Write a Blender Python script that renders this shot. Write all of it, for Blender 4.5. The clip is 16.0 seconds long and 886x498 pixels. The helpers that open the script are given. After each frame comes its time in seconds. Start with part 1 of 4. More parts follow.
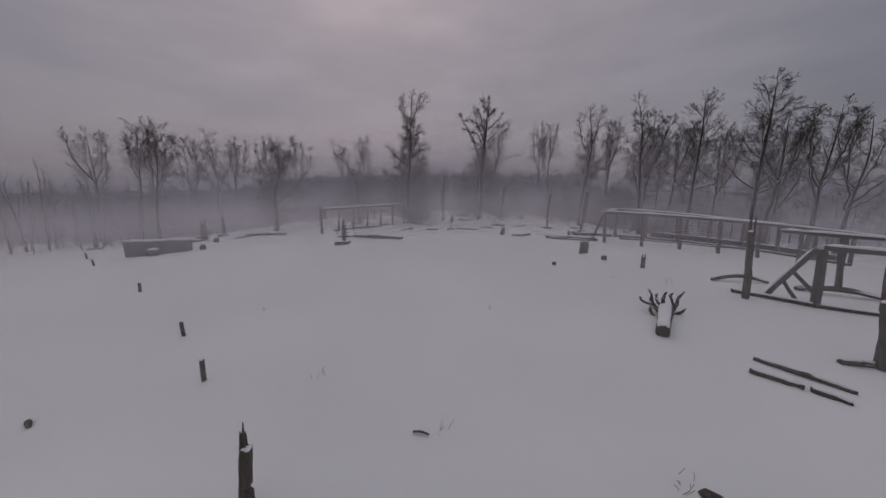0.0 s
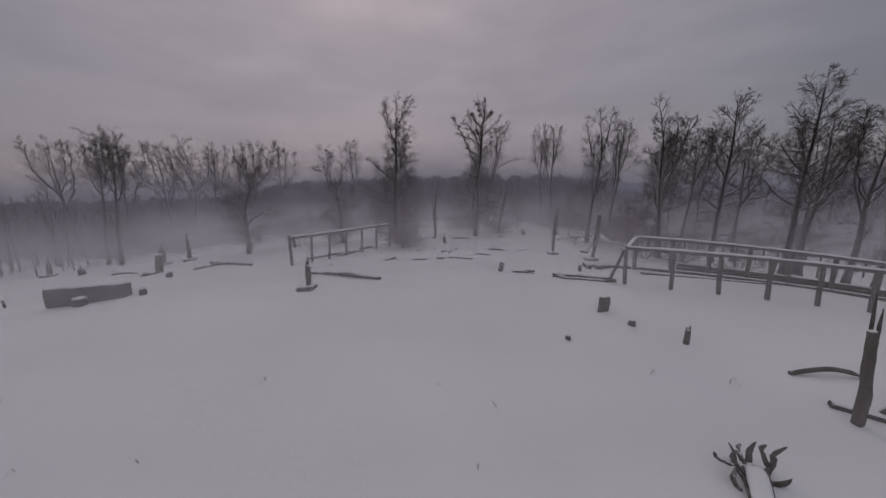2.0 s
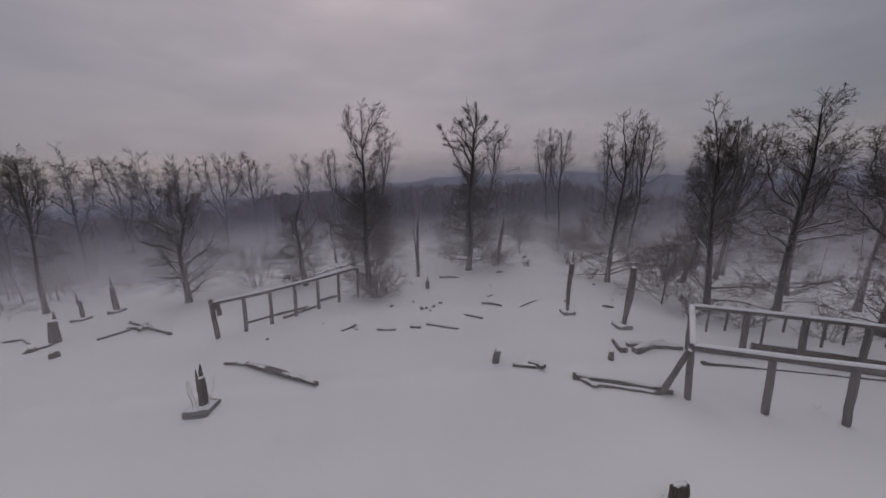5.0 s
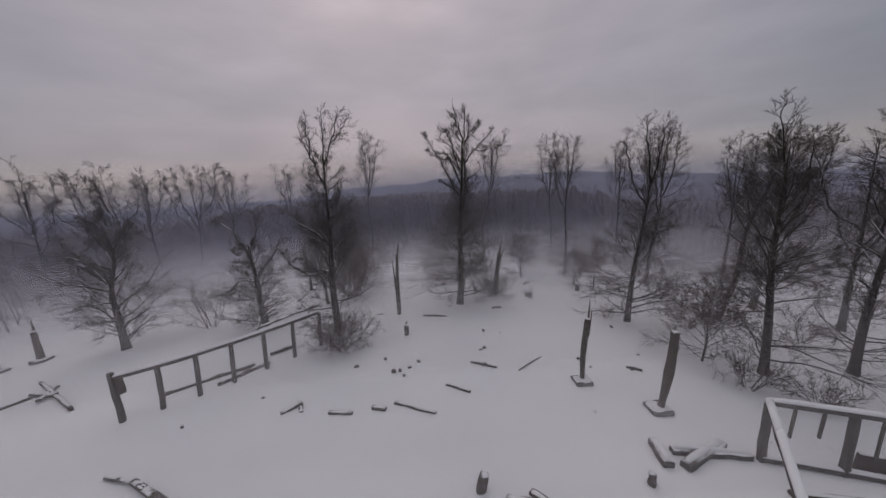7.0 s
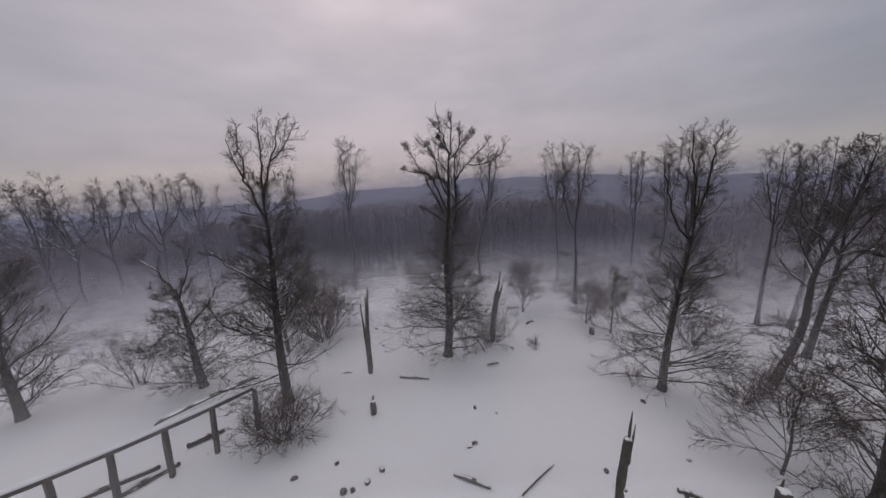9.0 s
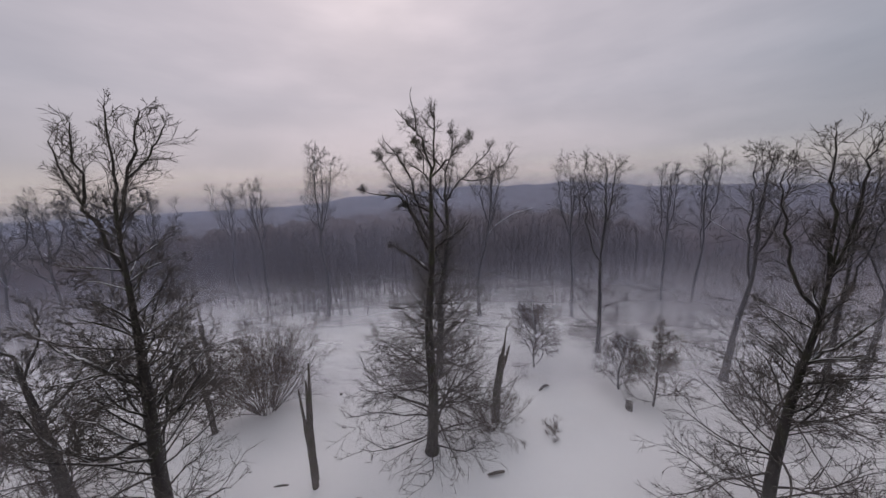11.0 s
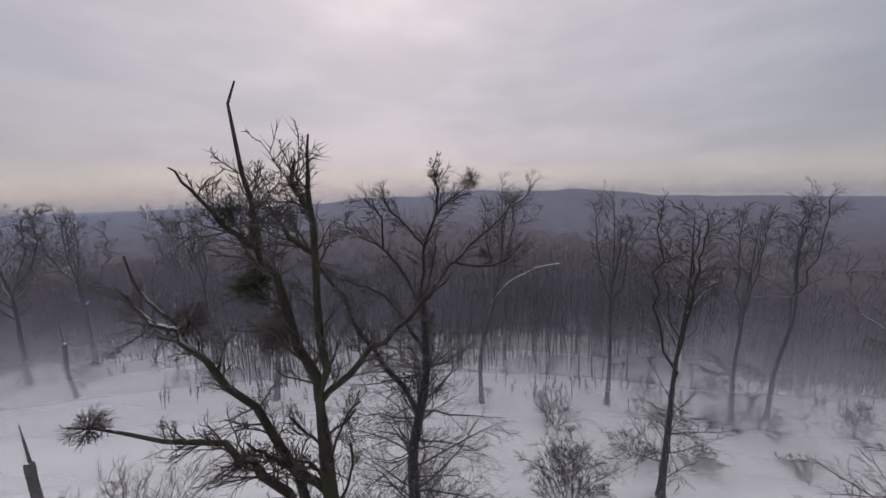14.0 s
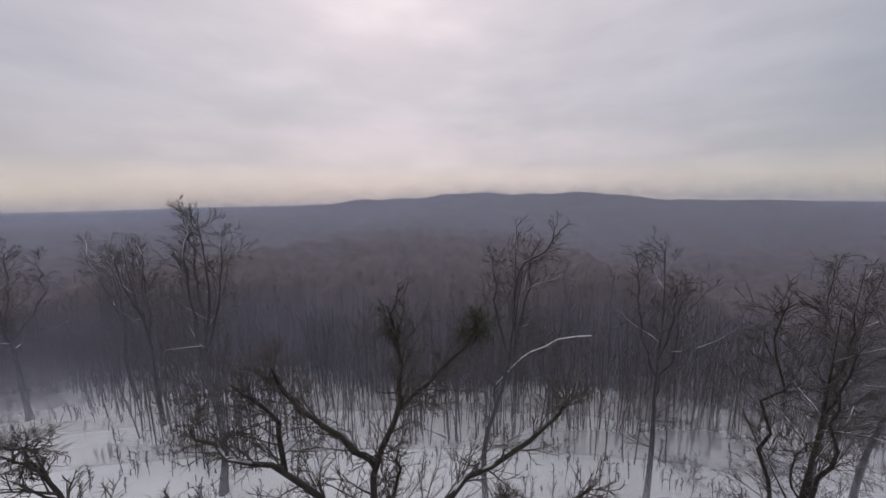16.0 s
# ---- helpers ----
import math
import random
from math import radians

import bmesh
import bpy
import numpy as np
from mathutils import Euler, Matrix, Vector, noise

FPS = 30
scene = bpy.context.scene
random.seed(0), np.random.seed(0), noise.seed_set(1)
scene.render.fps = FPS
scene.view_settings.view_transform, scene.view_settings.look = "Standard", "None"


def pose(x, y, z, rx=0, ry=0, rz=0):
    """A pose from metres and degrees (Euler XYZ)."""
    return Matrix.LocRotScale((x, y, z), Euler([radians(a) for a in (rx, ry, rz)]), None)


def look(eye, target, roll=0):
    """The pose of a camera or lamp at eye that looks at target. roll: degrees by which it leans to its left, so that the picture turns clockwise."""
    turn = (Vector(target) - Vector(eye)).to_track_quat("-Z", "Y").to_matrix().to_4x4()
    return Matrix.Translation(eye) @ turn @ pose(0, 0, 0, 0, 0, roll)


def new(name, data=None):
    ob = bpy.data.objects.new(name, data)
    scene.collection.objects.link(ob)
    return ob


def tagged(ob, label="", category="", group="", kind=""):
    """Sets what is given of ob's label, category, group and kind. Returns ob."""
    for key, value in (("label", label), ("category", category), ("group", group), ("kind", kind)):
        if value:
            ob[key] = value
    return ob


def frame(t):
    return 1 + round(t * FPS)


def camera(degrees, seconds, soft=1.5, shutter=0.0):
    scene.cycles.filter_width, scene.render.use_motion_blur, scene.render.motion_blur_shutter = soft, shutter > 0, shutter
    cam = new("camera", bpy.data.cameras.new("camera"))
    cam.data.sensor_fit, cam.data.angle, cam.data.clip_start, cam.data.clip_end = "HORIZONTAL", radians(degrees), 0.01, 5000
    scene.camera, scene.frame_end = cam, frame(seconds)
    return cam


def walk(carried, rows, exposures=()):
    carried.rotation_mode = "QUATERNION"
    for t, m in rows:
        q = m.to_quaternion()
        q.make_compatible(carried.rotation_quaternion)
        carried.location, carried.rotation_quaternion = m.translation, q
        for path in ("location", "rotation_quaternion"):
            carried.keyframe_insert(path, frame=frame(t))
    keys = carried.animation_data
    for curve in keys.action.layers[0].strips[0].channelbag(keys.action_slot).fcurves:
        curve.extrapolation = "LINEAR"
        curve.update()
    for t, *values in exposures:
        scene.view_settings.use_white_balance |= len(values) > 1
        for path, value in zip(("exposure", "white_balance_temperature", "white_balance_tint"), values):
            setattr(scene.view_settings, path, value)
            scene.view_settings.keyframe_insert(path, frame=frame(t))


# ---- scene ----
cam = camera(108.92, 16.0, soft=1.5)


def pose_ypr(eye, yaw, pitch, roll):
    """Eye, turn to the left, tilt up and lean to the left, in degrees."""
    return pose(*eye, 90 + pitch, 0, yaw) @ pose(0, 0, 0, 0, 0, roll)


PATH = [
    (0, (0.00, 0.00, 3.25), -2.85, -8.92, -0.26),
    (0.5, (0.29, 1.17, 3.91), -2.85, -9.28, -0.53),
    (1, (0.57, 2.29, 4.57), -2.80, -9.85, -0.78),
    (1.5, (0.86, 3.34, 5.13), -2.72, -9.97, -0.99),
    (2, (1.16, 4.43, 5.61), -2.74, -10.03, -1.08),
    (2.5, (1.42, 5.59, 6.08), -2.76, -10.10, -1.20),
    (3, (1.70, 6.72, 6.58), -2.76, -10.28, -1.27),
    (3.5, (2.06, 7.87, 7.08), -2.65, -10.56, -1.48),
    (4, (2.44, 9.07, 7.57), -2.48, -10.73, -1.78),
    (6.5, (4.56, 15.23, 9.28), -1.53, -10.59, -3.10),
    (7, (4.96, 16.43, 9.69), -1.39, -10.54, -3.20),
    (7.5, (5.33, 17.62, 10.19), -1.27, -10.67, -3.31),
    (8, (5.70, 18.80, 10.65), -1.13, -10.77, -3.38),
    (10.5, (7.01, 26.35, 11.62), -1.52, -9.12, -2.68),
    (11, (7.27, 27.78, 12.00), -1.37, -9.07, -2.61),
    (11.5, (7.50, 29.14, 12.42), -1.19, -8.97, -2.46),
    (12, (7.73, 30.54, 12.89), -1.07, -8.95, -2.24),
    (12.5, (7.92, 31.97, 13.30), -0.96, -8.77, -2.13),
    (13, (8.11, 33.40, 13.73), -0.80, -8.65, -1.92),
    (13.5, (8.27, 34.82, 14.19), -0.77, -8.64, -1.57),
    (14, (8.44, 36.16, 14.66), -0.63, -8.55, -1.13),
    (14.5, (8.58, 37.46, 15.16), -0.40, -8.52, -0.77),
    (15, (8.69, 38.83, 15.63), -0.43, -8.24, -0.61),
    (15.5, (8.81, 40.12, 16.18), -0.40, -8.18, -0.66),
    (16, (8.91, 41.37, 16.85), -0.37, -8.33, -0.63),
]
scene.cycles.transparent_max_bounces = 48
EXPOSURES = [(0, -0.90, 6500, 15), (4, -0.73, 6500, 14), (7, -0.50, 6500, 12.5), (11, 0.01, 6500, 12), (13, 0.03, 6500, 10.5), (16, 0.21, 6500, 9)]
walk(cam, [(t, pose_ypr(*row)) for t, *row in PATH], EXPOSURES)

# ---- sky and light: overcast, the sun behind cloud ahead ----
SUN_ELEVATION, SUN_TURN = 36.0, -9.0
SUN_WAY = Vector((math.sin(radians(SUN_TURN)) * math.cos(radians(SUN_ELEVATION)),
                  math.cos(radians(SUN_TURN)) * math.cos(radians(SUN_ELEVATION)), math.sin(radians(SUN_ELEVATION))))


class Nodes:
    """Short hand for node trees."""

    def __init__(self, tree):
        self.t = tree
        tree.nodes.clear()

    def add(self, kind, values=None, op="", clamp=False):
        n = self.t.nodes.new(kind)
        if op:
            n.operation = op
        if clamp:
            n.use_clamp = True
        for key, value in (values or {}).items():
            if isinstance(value, bpy.types.NodeSocket):
                self.t.links.new(value, n.inputs[key])
            else:
                n.inputs[key].default_value = value
        return n

    def math(self, op, a, b=0.0, clamp=False):
        return self.add("ShaderNodeMath", {0: a, 1: b}, op, clamp).outputs[0]

    def ramp(self, fac, stops):
        n = self.add("ShaderNodeValToRGB", {0: fac})
        e = n.color_ramp.elements
        while len(e) < len(stops):
            e.new(0.5)
        for el, (pos, col) in zip(e, stops):
            el.position = pos
            el.color = (*col, 1) if isinstance(col, tuple) else (col, col, col, 1)
        return n.outputs[0]

    def mix(self, fac, a, b, blend="MIX"):
        n = self.t.nodes.new("ShaderNodeMix")
        n.data_type, n.blend_type = "RGBA", blend
        for key, value in ((0, fac), (6, a), (7, b)):
            if isinstance(value, bpy.types.NodeSocket):
                self.t.links.new(value, n.inputs[key])
            else:
                n.inputs[key].default_value = value
        return n.outputs[2]

    def noise(self, vector, scale, detail=3.0, rough=0.5):
        return self.add("ShaderNodeTexNoise", {"Vector": vector, "Scale": scale, "Detail": detail, "Roughness": rough}).outputs[0]


world = bpy.data.worlds.new("overcast_sky")
scene.world = world
world.use_nodes = True
w = Nodes(world.node_tree)
way = w.add("ShaderNodeTexCoord").outputs["Generated"]
xyz = w.add("ShaderNodeSeparateXYZ", {0: way})
height = w.math("MAXIMUM", xyz.outputs[2], 0.0)
grade = w.ramp(height, [(0.0, (0.50, 0.405, 0.340)), (0.035, (0.465, 0.385, 0.350)), (0.11, (0.355, 0.315, 0.33)),
                        (0.26, (0.345, 0.325, 0.352)), (0.5, (0.42, 0.395, 0.423)), (1.0, (0.82, 0.77, 0.79))])
flat = w.add("ShaderNodeVectorMath", {0: way, 1: (1.0, 1.0, 3.6)}, "MULTIPLY").outputs[0]
cloud = w.noise(flat, 1.7, 5.0, 0.5)
cloud2 = w.noise(flat, 6.5, 4.0, 0.5)
patch = w.math("ADD", w.math("MULTIPLY", cloud, 0.75), w.math("MULTIPLY", cloud2, 0.25))
tone = w.ramp(patch, [(0.34, (0.86, 0.865, 0.88)), (0.5, (0.98, 0.975, 0.98)), (0.66, (1.14, 1.12, 1.115))])
glow = w.add("ShaderNodeVectorMath", {0: way, 1: tuple(SUN_WAY)}, "DOT_PRODUCT").outputs["Value"]
glow = w.ramp(glow, [(0.0, (0.71, 0.78, 0.81)), (0.5, (0.76, 0.83, 0.86)), (0.83, (1.02, 1.01, 1.01)), (1.0, (1.11, 1.06, 1.06))])
sky = w.add("ShaderNodeTexSky")
sky.sky_type, sky.sun_disc = "NISHITA", False
sky.sun_elevation, sky.sun_rotation = radians(SUN_ELEVATION), radians(SUN_TURN)
cover = w.mix(1.0, w.mix(1.0, grade, tone, "MULTIPLY"), glow, "MULTIPLY")
dim = w.mix(1.0, sky.outputs[0], (0.1, 0.1, 0.1, 1), "MULTIPLY")
w.add("ShaderNodeOutputWorld", {0: w.add("ShaderNodeBackground", {0: w.mix(0.06, cover, dim), 1: 1.35}).outputs[0]})

sun = new("sun", bpy.data.lights.new("sun", "SUN"))
sun.data.energy, sun.data.angle, sun.data.color = 0.25, radians(40), (1.0, 0.93, 0.88)
sun.matrix_world = look((0, 0, 60), Vector((0, 0, 60)) - SUN_WAY)


# ---- materials ----
def material(name, rough=0.9):
    mat = bpy.data.materials.new(name)
    mat.use_nodes = True
    n = Nodes(mat.node_tree)
    shader = n.add("ShaderNodeBsdfPrincipled", {"Roughness": rough, "Specular IOR Level": 0.25})
    n.add("ShaderNodeOutputMaterial", {0: shader.outputs[0]})
    where = n.add("ShaderNodeTexCoord").outputs["Object"]
    return mat, n, shader, where


def put(n, shader, key, socket):
    n.t.links.new(socket, shader.inputs[key])


def bump(n, shader, height, strength, distance):
    put(n, shader, "Normal", n.add("ShaderNodeBump", {"Height": height, "Strength": strength, "Distance": distance}).outputs[0])


def snow_material(name, ground=False):
    mat, n, s, where = material(name, 0.75)
    if ground:
        where = n.add("ShaderNodeNewGeometry").outputs["Position"]
    big = n.noise(where, 0.12, 4.0)
    fine = n.noise(where, 3.5, 5.0, 0.6)
    col = n.mix(n.ramp(big, [(0.3, 0.0), (0.7, 1.0)]), (0.78, 0.785, 0.80, 1), (0.87, 0.865, 0.865, 1))
    if ground:
        # thin litter and old grass that shows through where the cover is poor
        thin = n.math("MULTIPLY", n.ramp(n.noise(where, 0.33, 5.0, 0.62), [(0.66, 0.0), (0.78, 1.0)]),
                      n.ramp(n.noise(where, 9.0, 4.0, 0.7), [(0.52, 0.0), (0.66, 1.0)]))
        col = n.mix(n.math("MULTIPLY", thin, 0.4), col, (0.24, 0.20, 0.15, 1))
        # leaf litter and brush on the forest floor, where the crowns have kept the snow thin
        deep = n.add("ShaderNodeSeparateXYZ", {0: where}).outputs[1]
        across = n.add("ShaderNodeSeparateXYZ", {0: where}).outputs[0]
        aside = n.math("ADD", n.math("MULTIPLY", n.math("MAXIMUM", n.math("SUBTRACT", across, 10.0), 0.0), 0.15),
                       n.math("MULTIPLY", n.math("MAXIMUM", n.math("SUBTRACT", -2.0, across), 0.0), 0.33))
        floor = n.math("MULTIPLY", n.ramp(n.math("DIVIDE", n.math("SUBTRACT", n.math("SUBTRACT", deep, aside), 60.0), 11.0, True), [(0.0, 0.0), (1.0, 1.0)]),
                       n.ramp(n.noise(where, 0.8, 5.0, 0.7), [(0.22, 0.0), (0.5, 1.0)]))
        col = n.mix(n.math("MULTIPLY", floor, 0.88), col, (0.10, 0.078, 0.066, 1))
    put(n, s, "Base Color", col)
    s.inputs["Subsurface Weight"].default_value = 0.0
    mixed = n.math("ADD", n.math("MULTIPLY", n.noise(where, 0.9, 3.0), 1.0), n.math("MULTIPLY", fine, 0.25))
    bump(n, s, mixed, 0.3, 0.12)
    return mat


def wood_material(name, dark, light, snow=0.0, stretch=(9, 9, 1.2), scale=3.0, rough=0.85, moss=0.0):
    """Weathered wood or bark, with snow lying on the faces that look up."""
    mat, n, s, where = material(name, rough)
    long = n.add("ShaderNodeVectorMath", {0: where, 1: stretch}, "MULTIPLY").outputs[0]
    grain = n.noise(long, scale, 5.0, 0.65)
    patch = n.noise(where, 1.1, 3.0)
    col = n.mix(n.ramp(grain, [(0.3, 0.0), (0.72, 1.0)]), (*dark, 1), (*light, 1))
    col = n.mix(n.math("MULTIPLY", n.ramp(patch, [(0.35, 0.0), (0.7, 1.0)]), 0.5), col, tuple(0.55 * c for c in dark) + (1,))
    tint = n.add("ShaderNodeObjectInfo").outputs["Random"]
    col = n.mix(n.math("MULTIPLY", tint, 0.35), col, (*light, 1))
    if moss:
        green = n.math("MULTIPLY", n.ramp(n.noise(where, 2.2, 4.0), [(0.5, 0.0), (0.62, 1.0)]), moss)
        col = n.mix(green, col, (0.055, 0.065, 0.02, 1))
    if snow:
        up = n.add("ShaderNodeSeparateXYZ", {0: n.add("ShaderNodeNewGeometry").outputs["Normal"]}).outputs[2]
        lie = n.math("MULTIPLY", n.ramp(up, [(0.42, 0.0), (0.72, 1.0)]), n.ramp(n.noise(where, 1.6, 4.0), [(0.62 - 0.3 * snow, 0.0), (0.72 - 0.3 * snow, 1.0)]))
        col = n.mix(lie, col, (0.84, 0.84, 0.85, 1))
    put(n, s, "Base Color", col)
    bump(n, s, grain, 0.6, 0.02)
    return mat


SNOW_GROUND = snow_material("snow_cover", True)
SNOW = snow_material("snow")
TIMBER = wood_material("weathered_timber", (0.068, 0.062, 0.057), (0.19, 0.175, 0.16), 0.0)
TIMBER_SNOWY = wood_material("snowy_timber", (0.062, 0.056, 0.05), (0.17, 0.155, 0.14), 0.7)
ROTTEN = wood_material("rotten_wood", (0.048, 0.041, 0.037), (0.155, 0.132, 0.115), 0.3, moss=0.4)
BARK = wood_material("dark_bark", (0.022, 0.019, 0.017), (0.066, 0.058, 0.052), 0.75, scale=2.0, moss=0.25)
BARK_BLACK = wood_material("black_bark", (0.020, 0.017, 0.015), (0.060, 0.051, 0.044), 0.12, scale=2.0, moss=0.35)
BARK_GREY = wood_material("grey_bark", (0.036, 0.032, 0.031), (0.095, 0.087, 0.084), 0.7, scale=2.0)
TWIG = wood_material("twig_bark", (0.045, 0.038, 0.034), (0.105, 0.090, 0.080), 0.0, stretch=(2, 2, 2))
TWIG_BROWN = wood_material("brown_twig", (0.060, 0.045, 0.038), (0.14, 0.108, 0.092), 0.1, stretch=(2, 2, 2))
FOREST = wood_material("far_wood", (0.044, 0.035, 0.033), (0.105, 0.085, 0.078), 0.0, stretch=(2, 2, 1), scale=1.0)
GREEN = wood_material("mistletoe_leaf", (0.030, 0.031, 0.018), (0.070, 0.070, 0.038), 0.0, stretch=(3, 3, 3))
DRY = wood_material("dry_grass", (0.10, 0.078, 0.05), (0.20, 0.165, 0.11), 0.0, stretch=(3, 3, 3))


def concrete_material():
    mat, n, s, where = material("old_concrete", 0.9)
    a, b = n.noise(where, 1.6, 5.0, 0.6), n.noise(where, 22.0, 3.0)
    col = n.mix(n.ramp(a, [(0.3, 0.0), (0.7, 1.0)]), (0.115, 0.115, 0.118, 1), (0.21, 0.205, 0.20, 1))
    put(n, s, "Base Color", col)
    bump(n, s, b, 0.4, 0.02)
    return mat


CONCRETE = concrete_material()


def canopy_material():
    """The tops of bare woods far away."""
    mat, n, s, where = material("woodland_tops", 1.0)
    tall = n.add("ShaderNodeVectorMath", {0: where, 1: (1, 1, 0.12)}, "MULTIPLY").outputs[0]
    a, b = n.noise(tall, 0.35, 6.0, 0.7), n.noise(where, 0.02, 4.0)
    col = n.mix(n.ramp(a, [(0.3, 0.0), (0.7, 1.0)]), (0.062, 0.046, 0.046, 1), (0.105, 0.078, 0.076, 1))
    col = n.mix(n.math("MULTIPLY", n.ramp(b, [(0.4, 0.0), (0.65, 1.0)]), 0.4), col, (0.080, 0.068, 0.070, 1))
    put(n, s, "Base Color", col)
    bump(n, s, a, 0.25, 0.8)
    return mat


CANOPY = canopy_material()


def mist_haze_material(name, dense, tint=(0.80, 0.78, 0.79), low=0.0, share=1.0, foot=0.1):
    """Ground mist and aerial haze on a sheet, haze colour put into tint: mostly clear, scatters the sky's light; thins
    out upwards and in drifts.
    """
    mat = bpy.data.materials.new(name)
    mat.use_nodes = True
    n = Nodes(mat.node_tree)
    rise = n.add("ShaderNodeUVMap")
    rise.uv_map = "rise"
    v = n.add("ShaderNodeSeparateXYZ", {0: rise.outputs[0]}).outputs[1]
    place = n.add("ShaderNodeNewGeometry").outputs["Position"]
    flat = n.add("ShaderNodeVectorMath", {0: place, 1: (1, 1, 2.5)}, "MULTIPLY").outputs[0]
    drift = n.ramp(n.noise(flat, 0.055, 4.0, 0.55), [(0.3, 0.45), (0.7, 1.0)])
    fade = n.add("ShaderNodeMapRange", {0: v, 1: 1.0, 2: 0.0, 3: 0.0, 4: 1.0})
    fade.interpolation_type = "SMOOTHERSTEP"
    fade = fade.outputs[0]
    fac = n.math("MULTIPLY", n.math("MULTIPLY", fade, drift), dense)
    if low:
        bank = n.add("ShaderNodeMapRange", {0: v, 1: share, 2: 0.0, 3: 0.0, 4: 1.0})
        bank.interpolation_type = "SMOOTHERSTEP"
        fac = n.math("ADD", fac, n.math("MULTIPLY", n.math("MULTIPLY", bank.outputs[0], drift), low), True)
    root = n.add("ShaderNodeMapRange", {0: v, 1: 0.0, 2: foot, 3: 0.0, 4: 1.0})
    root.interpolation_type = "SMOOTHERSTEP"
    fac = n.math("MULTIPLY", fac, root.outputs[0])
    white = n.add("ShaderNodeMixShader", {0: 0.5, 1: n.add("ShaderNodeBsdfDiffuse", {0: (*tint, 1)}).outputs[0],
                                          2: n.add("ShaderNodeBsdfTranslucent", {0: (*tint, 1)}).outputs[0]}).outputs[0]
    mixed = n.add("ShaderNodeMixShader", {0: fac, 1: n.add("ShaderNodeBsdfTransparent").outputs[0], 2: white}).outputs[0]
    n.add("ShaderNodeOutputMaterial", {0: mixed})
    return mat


# ---- mesh helpers ----
def ground_z(x, y):
    """The lie of the land: nearly level, with a low rise into the woods and a wooded ridge far off."""
    x, y = np.asarray(x, float), np.asarray(y, float)
    a, b = np.clip(x / 20, -2.2, 2.2), np.clip((y - 20) / 20, -1.3, 2.3)
    z = (0.1372 +0.4279 * a +1.1693 * b -0.7783 * a * a -0.0773 * a * b -0.9462 * b * b
         -0.1892 * a**3 -0.1967 * a * a * b +0.0759 * a * b * b +0.3219 * b**3)
    far = np.hypot(x - 8, y - 40)
    s = np.clip((far - 60) / 800, 0, 1)
    s = s * s * (3 - 2 * s)
    bearing = np.degrees(np.arctan2(x - 8, y - 40))
    ridge = 41 * np.exp(-((bearing - 12) / 38) ** 2) - 8 - 20 * np.clip((-bearing - 12) / 40, 0, 1) - 10 * np.clip((bearing - 22) / 35, 0, 1) + 3.0 * np.sin(bearing * 0.31) + 1.5 * np.sin(bearing * 0.83 + 1)
    return z * (1 - s) + ridge * s


def gz(x, y):
    return float(ground_z(x, y))


def mesh_of(name, verts, faces, smooth=True, three=()):
    """A mesh of four-sided faces, and three-sided ones besides."""
    me = bpy.data.meshes.new(name)
    verts, faces = np.asarray(verts, np.float32).reshape(-1, 3), np.asarray(faces, np.int32).reshape(-1, 4)
    three = np.asarray(three, np.int32).reshape(-1, 3)
    total = np.concatenate([np.full(len(faces), 4, np.int32), np.full(len(three), 3, np.int32)])
    me.vertices.add(len(verts))
    me.vertices.foreach_set("co", verts.ravel())
    me.loops.add(int(total.sum()))
    me.loops.foreach_set("vertex_index", np.concatenate([faces.ravel(), three.ravel()]))
    me.polygons.add(len(total))
    me.polygons.foreach_set("loop_start", (np.cumsum(total) - total).astype(np.int32))
    me.polygons.foreach_set("loop_total", total)
    me.polygons.foreach_set("use_smooth", np.full(len(total), smooth))
    me.update(calc_edges=True)
    return me


def part(name, me, mat, parent=None, label="", m=None):
    """One mesh as one object, a thing of its own or a part under parent."""
    if not me.materials:
        me.materials.append(mat)
    ob = new(name, me)
    ob.parent = parent
    if m is not None:
        ob.matrix_basis = m
    return tagged(ob, label)


def thing(name, at, label, category, group="", kind="", turn=0.0):
    ob = new(name)
    ob.empty_display_size = 0.3
    ob.matrix_basis = pose(*at, 0, 0, turn)
    return tagged(ob, label, category, group, kind)


